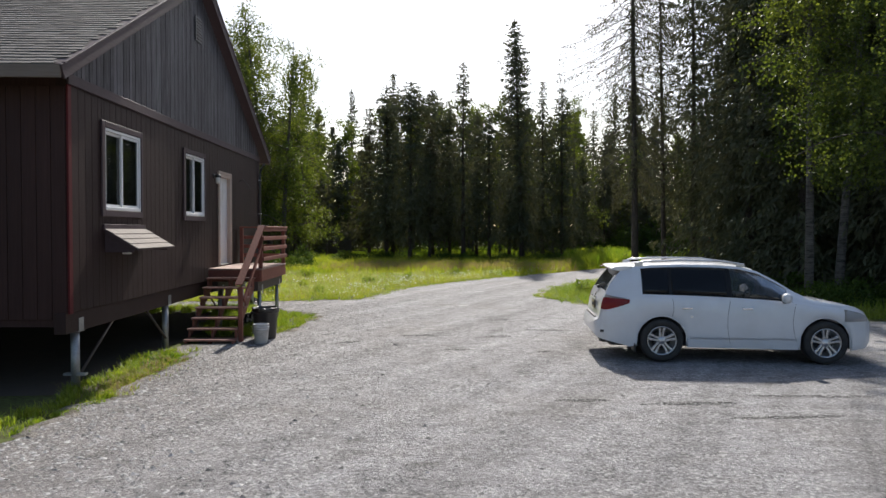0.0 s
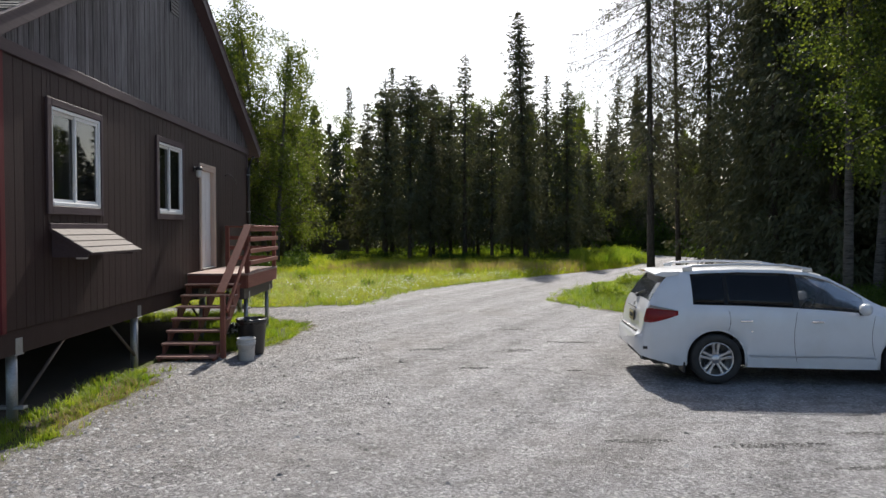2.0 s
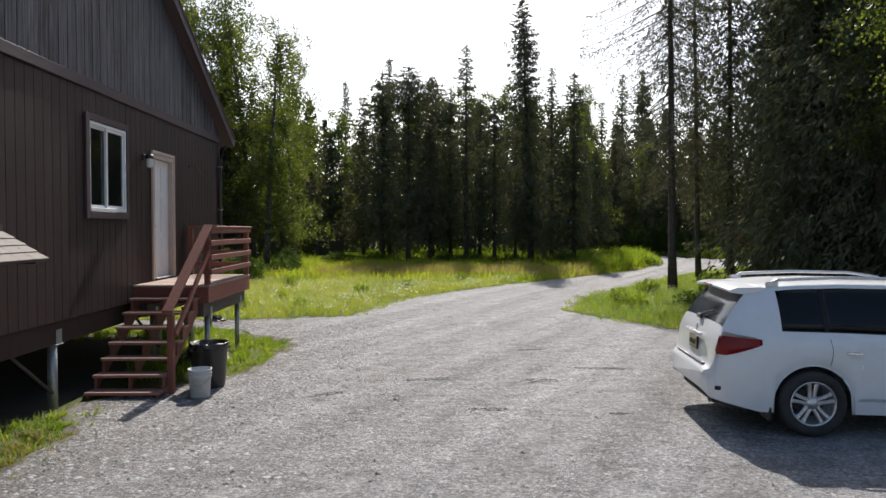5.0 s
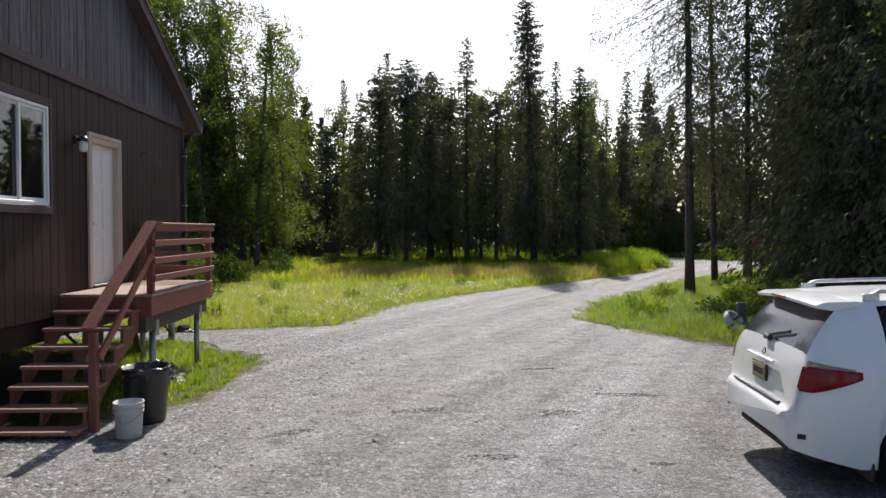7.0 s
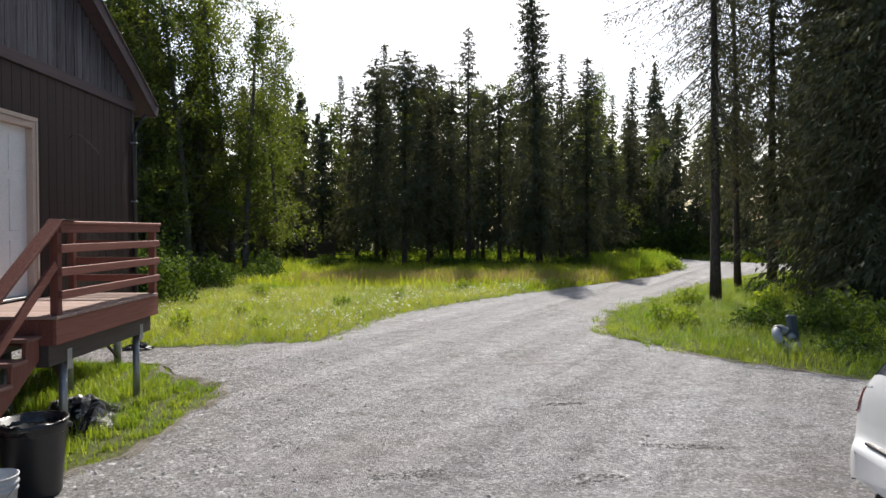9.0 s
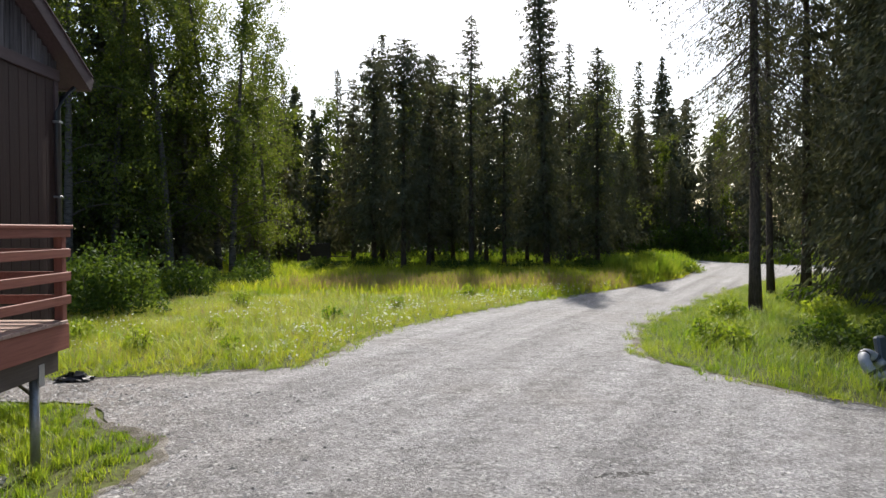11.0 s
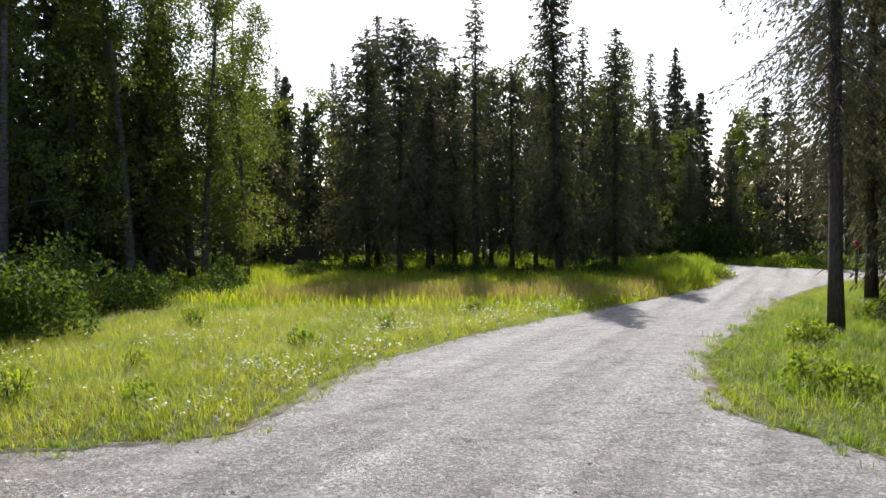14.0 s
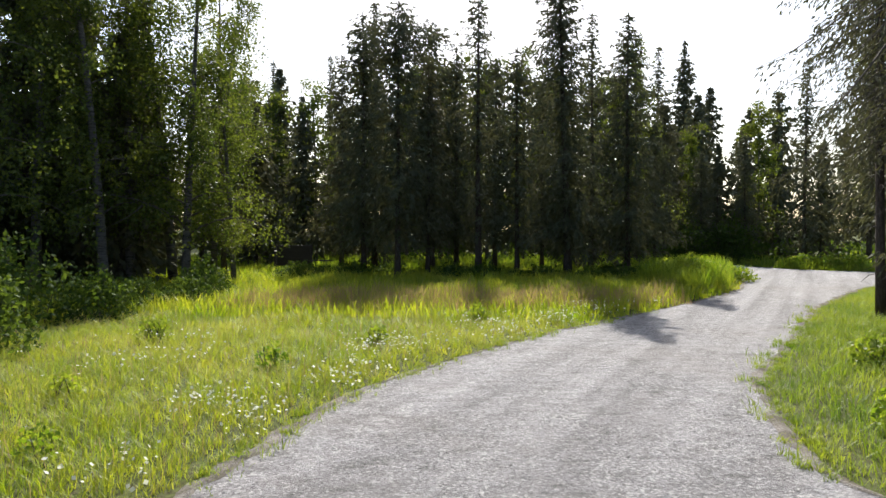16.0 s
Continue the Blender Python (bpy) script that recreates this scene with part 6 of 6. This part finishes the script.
        part("sill_strip", patch(list(np.arange(1.45, 3.26, 0.06)), lambda x: v_at(x, 0.415), lambda x: v_at(x, 0.445), s, 0.004, 1, 0.006), PAINT, car)
        # door handles
        for x in (1.36, 2.36):
            p = on_body(x, v_at(x, 0.945), s, 0.022)
            q = on_body(x + 0.17, v_at(x + 0.17, 0.945), s, 0.022)
            h = part("door_handle", beam(p, q, 0.018, 0.028, 0.008), CHROME, car, "chrome door handle")
            part("handle_foot", beam(on_body(x + 0.01, v_at(x, 0.945), s, 0.0), on_body(x + 0.01, v_at(x, 0.945), s, 0.02), 0.02, 0.02, 0), CHROME, h)
            part("handle_foot", beam(on_body(x + 0.16, v_at(x, 0.945), s, 0.0), on_body(x + 0.16, v_at(x, 0.945), s, 0.02), 0.02, 0.02, 0), CHROME, h)
        # lamps
        part("tail_lamp", patch([0.115, 0.13, 0.16, 0.20, 0.25, 0.30, 0.36, 0.42, 0.47, 0.50], lambda x: v_at(x, 0.90 + 0.12 * max(0, (x - 0.2) / 0.3) ** 1.4), lambda x: v_at(x, min(c_top(x) - 0.02, 1.115 - 0.035 * max(0, (x - 0.15) / 0.35))), s, 0.010, 4, 0.02), REDLENS, car, "red tail lamp", True)
        part("tail_lamp_top", patch([0.16, 0.20, 0.25, 0.30, 0.36, 0.42, 0.46], lambda x: v_at(x, 1.118 - 0.035 * max(0, (x - 0.15) / 0.35)), lambda x: v_at(x, 1.165 - 0.075 * max(0, (x - 0.15) / 0.35)), s, 0.009, 1, 0.016), CLEARLENS, car, "clear strip over the tail lamp", True)
        part("head_lamp", patch(list(np.arange(4.05, 4.5, 0.05)), lambda x: v_at(x, 0.74), lambda x: v_at(x, c_belt(x) - 0.01), s, 0.008, 3, 0.015), CLEARLENS, car, "clear head lamp", True)
        # mirrors
        mir = part("door_mirror", box(2.98, 3.12, *(sorted((s * 0.96, s * 1.12))), 1.06, 1.22, 0.04), PAINT, car, "white door mirror", True)
        part("mirror_foot", beam((3.07, s * 0.88, 1.06), (3.06, s * 0.98, 1.08), 0.06, 0.05), BLACKP, mir)
        # roof rails
        rail = part("roof_rail", tube([(0.62, s * 0.60, 1.665), (0.75, s * 0.60, 1.725), (1.4, s * 0.605, 1.752), (2.1, s * 0.60, 1.742), (2.4, s * 0.595, 1.70), (2.5, s * 0.59, 1.655)], [0.016, 0.02, 0.02, 0.02, 0.018, 0.014], 10), ALLOY, car, "silver roof rail", True)
        for x in (0.68, 2.42):
            part("rail_foot", box(x - 0.07, x + 0.07, s * 0.60 - 0.02, s * 0.60 + 0.02, 1.64, 1.705, 0.01), ALLOY, rail)
        # arch lips and mud flaps
        for c in (AXLE_R, AXLE_F):
            pts = [on_body(c + 0.43 * math.cos(a), 0.02, s, -0.004) for a in np.linspace(0.12, 3.02, 22)]
            part("arch_lip", tube(pts, [0.012] * len(pts), 6), PAINT, car, "", True)
        part("mud_flap", box(AXLE_R - 0.47, AXLE_R - 0.435, *sorted((s * 0.66, s * 0.90)), 0.17, 0.46, 0.012), BLACKP, car, "black mud flap")
        part("reflector", patch([0.10, 0.13, 0.16], lambda x: v_at(x, 0.50), lambda x: v_at(x, 0.545), s, 0.006, 1, 0.008), CABIN, car, "small dark reflector")
        for c in (AXLE_R, AXLE_F):
            make_wheel(car, c, s)
    # spoiler, tailgate trim, plate, wiper
    b = bmesh.new()
    rows = []
    for y in np.linspace(-0.66, 0.66, 13):
        k = abs(y) / 0.66
        rows.append([b.verts.new(p) for p in ((0.56, y, 1.672 - 0.03 * k), (0.36, y, 1.668 - 0.035 * k), (0.245 + 0.05 * k, y, 1.645 - 0.04 * k), (0.25 + 0.05 * k, y, 1.62 - 0.04 * k), (0.40, y, 1.60 - 0.04 * k), (0.56, y, 1.63 - 0.03 * k))])
    for r0, r1 in zip(rows, rows[1:]):
        for j in range(6):
            b.faces.new((r0[j], r0[(j + 1) % 6], r1[(j + 1) % 6], r1[j]))
    b.faces.new(rows[0])
    b.faces.new(rows[-1][::-1])
    bmesh.ops.recalc_face_normals(b, faces=b.faces[:])
    part("spoiler", b, PAINT, car, "", True).data.set_sharp_from_angle(angle=radians(35))
    part("stop_lamp", box(0.247, 0.262, -0.16, 0.16, 1.622, 1.638, 0.003), REDLENS, car)
    part("tailgate_trim", box(0.086, 0.118, -0.32, 0.32, 1.03, 1.065, 0.01), CHROME, car, "chrome strip above the plate")
    b = bmesh.new()
    box(0.086, 0.106, -0.17, 0.17, 0.84, 1.0, 0.004, b)
    plate = part("number_plate", b, BLACKP, car, "yellow number plate with dark bars in a black frame")
    part("plate_face", box(0.081, 0.0855, -0.15, 0.15, 0.855, 0.985, 0.001), PLATE, plate)
    for k in range(6):
        part("plate_bar", box(0.078, 0.081, -0.115 + k * 0.042, -0.085 + k * 0.042, 0.89, 0.95, 0), CABIN, plate)
    part("tailgate_badge", spun([(0.022, 0.0), (0.03, 0.006), (0.042, 0.0)], 20, m=pose(0.134, 0, 1.10, 0, -76, 0)), CHROME, car, "plain oval chrome badge", True)
    for y in (-0.52, -0.47):
        part("badge_bar", box(0.108, 0.116, y - 0.03, y + 0.03, 0.80, 0.825, 0.002), CHROME, car)
    part("wiper", beam((0.235, -0.34, 1.335), (0.19, 0.04, 1.25), 0.02, 0.03, 0.004), BLACKP, car, "black rear wiper")
    part("wiper_hub", box(0.155, 0.20, -0.04, 0.10, 1.205, 1.26, 0.012), BLACKP, car)
    part("bumper_step", box(0.035, 0.10, -0.55, 0.55, 0.728, 0.749, 0.004), BLACKP, car, "black bumper step pad")
    part("bumper_lower", box(0.14, 0.4, -0.62, 0.62, 0.29, 0.37, 0.03), CABIN, car)
    part("exhaust_pipe", tube([(0.6, -0.52, 0.30), (0.12, -0.55, 0.33)], [0.035, 0.035], 14, cap=False), STEEL, car, "", True)
    # underbody and cabin
    part("underbody", box(0.25, 4.35, -0.66, 0.66, 0.24, 0.62, 0.05), CABIN, car)
    part("wheel_well", box(0.5, 1.44, -0.68, 0.68, 0.62, 0.80, 0.02), CABIN, car)
    part("cabin_floor", box(1.3, 3.4, -0.80, 0.80, 0.5, 0.70, 0.02), CABIN, car)
    part("dashboard", box(3.0, 3.35, -0.76, 0.76, 0.70, 1.05, 0.08), CABIN, car)
    wheel = part("steering_wheel", bmesh.new(), CABIN, car)
    b = bmesh.new()
    pts = [(0.0, 0.185 * math.cos(a), 0.185 * math.sin(a)) for a in np.linspace(0, 6.283, 25)]
    tube(pts, [0.016] * 25, 8, b, False)
    box(-0.02, 0.02, -0.17, 0.17, -0.025, 0.025, 0.005, b)
    bmesh.ops.transform(b, matrix=pose(2.86, 0.38, 1.0, 0, 22, 0), verts=b.verts[:])
    b.to_mesh(wheel.data)
    b.free()
    for y in (-0.38, 0.38):
        for x in (2.35, 1.35):
            seat = part("seat", box(x, x + 0.5, y - 0.25, y + 0.25, 0.70, 0.86, 0.05), SEAT, car, "grey cloth seat")
            part("seat_back", beam((x + 0.03, y, 0.84), (x - 0.16, y, 1.28), 0.46, 0.12, 0.05, up=(1, 0, 0.3)), SEAT, seat)
            part("head_rest", box(x - 0.24, x - 0.14, y - 0.13, y + 0.13, 1.33, 1.50, 0.04), SEAT, seat)
    # the tail reaches further back behind the wheels
    for ob in car.children_recursive:
        if ob.type == "MESH" and not ob.name.startswith(("wheel", "rim", "hub", "spoke", "brake")):
            for v in ob.data.vertices:
                k = min(1.0, max(0.0, (0.62 - v.co.x) / 0.40))
                v.co.x -= 0.11 * k * k * (3 - 2 * k)
    return car


HEADING = -6.0
hx, hy = math.cos(radians(HEADING)), math.sin(radians(HEADING))
car = make_car()
# the near rear wheel stands at (9.23, -4.66)
CS = 1.035
ax, ay = 9.23 - 0.93 * CS * hy, -4.66 + 0.93 * CS * hx
car.matrix_basis = pose(ax - CS * AXLE_R * hx, ay - CS * AXLE_R * hy, 0, 0, 0, HEADING) @ Matrix.Scale(CS, 4)


# ---- small things ----
def make_bin():
    b = thing("rubbish_bin", "black plastic rubbish bin with a lined rim", "bin", pose(1.56, -1.86, 0))
    part("body", spun([(0.0, 0.01), (0.21, 0.0), (0.225, 0.03), (0.265, 0.62), (0.275, 0.625), (0.275, 0.66), (0.262, 0.66), (0.22, 0.05), (0.0, 0.05)], 32), BLACKP, b, "", True)
    rim = bmesh.new()
    g = random.Random(2)
    n = 48
    rings = []
    for r, z in ((0.266, 0.57), (0.281, 0.62), (0.288, 0.665), (0.270, 0.672), (0.25, 0.58)):
        rings.append([rim.verts.new(((r + g.uniform(-.007, .007)) * math.cos(6.2832 * k / n), (r + g.uniform(-.007, .007)) * math.sin(6.2832 * k / n), z + g.uniform(-.012, .012))) for k in range(n)])
    for r0, r1 in zip(rings, rings[1:]):
        for k in range(n):
            rim.faces.new((r0[k], r0[(k + 1) % n], r1[(k + 1) % n], r1[k]))
    part("liner", rim, Mat("black_liner").base((0.012, 0.012, 0.013), 0.25, 0, 0.5).m, b, "crumpled shiny black liner", True)
    for a in (40, 220):
        part("handle", box(0.26, 0.31, -0.05, 0.05, 0.56, 0.60, 0.01), BLACKP, b).rotation_euler.z = radians(a)


def make_bucket():
    b = thing("bucket", "pale grey plastic bucket with a wire handle", "bucket", pose(1.62, -2.50, 0))
    part("body", spun([(0.0, 0.008), (0.125, 0.0), (0.135, 0.015), (0.150, 0.28), (0.160, 0.282), (0.160, 0.30), (0.152, 0.302), (0.153, 0.325), (0.163, 0.327), (0.163, 0.345), (0.154, 0.347), (0.157, 0.385), (0.166, 0.388), (0.164, 0.40), (0.150, 0.398), (0.13, 0.03), (0.0, 0.03)], 34), GREYP, b, "", True)
    part("wire_handle", tube([(0.172 * math.cos(a), 0.172 * math.sin(a), 0.345 + 0.16 * math.sin(a)) for a in np.linspace(math.pi, 2 * math.pi, 14)], [0.004] * 14, 6), STEEL, b)


def crumpled(x, y, w, d, h, seed, rot):
    """A crumpled sheet lying in folds."""
    bm = bmesh.new()
    n, m = 20, 12
    v = {}
    for i in range(n):
        for j in range(m):
            u, t = i / (n - 1) - 0.5, j / (m - 1) - 0.5
            z = h * max(0.04, (1 - (2 * u) ** 2) * (1 - (2 * t) ** 2)) * (0.6 + 0.9 * abs(noise.noise((u * 5 + seed, t * 5, seed)))) + 0.05 * abs(noise.noise((u * 12, t * 12, seed)))
            v[i, j] = bm.verts.new((u * w + 0.05 * noise.noise((u * 7, t * 7, seed + 3)), t * d + 0.06 * noise.noise((u * 7, t * 7, seed + 5)), z))
    for i in range(n - 1):
        for j in range(m - 1):
            bm.faces.new((v[i, j], v[i + 1, j], v[i + 1, j + 1], v[i, j + 1]))
    bmesh.ops.solidify(bm, geom=bm.faces[:], thickness=0.004)
    bmesh.ops.transform(bm, matrix=pose(x, y, 0.02, 0, 0, rot), verts=bm.verts[:])
    return bm


def tarp_mat():
    m = Mat("black_white_sheeting")
    f = m.noise(m.world(), 6.5, 3.0)
    m.base(m.ramp(f, [(0.52, (0.012, 0.012, 0.014)), (0.56, (0.55, 0.54, 0.53))]), 0.3, 0, 0.5)
    return m.m


def make_ring():
    r = thing("padded_ring", "grey-white padded ring with dark straps lying in grass", "ring", pose(12.0, 5.15, 0.22, 50, 12, 25) @ Matrix.Scale(0.85, 4))
    pts = [(0.27 * math.cos(a), 0.30 * math.sin(a), 0) for a in np.linspace(0.25, 6.0, 40)]
    part("tube", tube(pts, [0.10] * 40, 14), worn("faded_white_vinyl", (0.36, 0.37, 0.39), (0.24, 0.25, 0.28), 0.5, 6.0), r, "", True)
    for a in (0.9, 2.2, 3.6, 5.0):
        q = [(0.27 * math.cos(a + d), 0.30 * math.sin(a + d), 0) for d in (-0.10, -0.03, 0.03, 0.10)]
        part("strap", tube(q, [0.107] * 4, 14), BLACKP, r, "dark strap", True)
    s = thing("slate_board", "dark blue-grey padded board standing in grass", "board", pose(12.28, 5.42, 0.34, 80, 0, 30))
    part("panel", box(-0.13, 0.13, -0.34, 0.34, -0.05, 0.05, 0.04), worn("slate_vinyl", (0.07, 0.085, 0.105), (0.05, 0.055, 0.065), 0.55, 6.0), s)
    tagged(part("pale_slab", crumpled(13.2, 5.6, 0.55, 0.3, 0.12, 4, 10), GREYP), "crumpled pale sheet lying in the grass", "sheet")


def make_board():
    s = thing("board_sign", "dark brown wooden board on posts at the wood edge", "sign board")
    part("panel", box(-2.74, -0.98, 38.26, 38.31, 0.42, 1.46, 0.008), wood_mat("dark_board", (0.045, 0.032, 0.022), (0.08, 0.06, 0.045), "x"), s)
    for x in (-2.82, -0.92):
        part("post", box(x - 0.07, x + 0.07, 38.2, 38.34, -0.05, 1.55, 0.01), SPRUCE_BARK, s)
    part("cap_rail", box(-2.74, -0.98, 38.22, 38.33, 1.463, 1.52, 0.008), BEAM, s, "greyish cap rail")
    tagged(part("fallen_pole", tube([(-0.85, 38.0, 0.72), (0.3, 38.1, 0.70)], [0.035, 0.025], 7), DEADWOOD), "pale fallen pole resting beside the board", "pole")


def make_marker():
    m = thing("red_marker", "small red box fixed to a tree", "box", pose(22.9, 26.7, 0))
    red = worn("red_paint", (0.55, 0.02, 0.025), (0.42, 0.015, 0.02), 0.5, 8.0)
    part("box", box(-0.15, 0.15, -0.09, 0.09, 1.62, 1.92, 0.02), red, m)
    part("post", box(-0.04, 0.04, -0.03, 0.05, -0.05, 1.615, 0.006), BEAM, m)


make_bin()
make_bucket()
tagged(part("plastic_sheeting", crumpled(0.75, 0.55, 0.9, 1.3, 0.34, 11, 20), tarp_mat()), "crumpled black and white plastic sheeting under the porch", "sheeting")
tagged(part("black_slab", crumpled(-0.55, 5.62, 0.55, 0.3, 0.10, 6, 5), BLACKP), "flat black plastic scrap lying on the gravel", "scrap")
make_ring()
make_board()
make_marker()
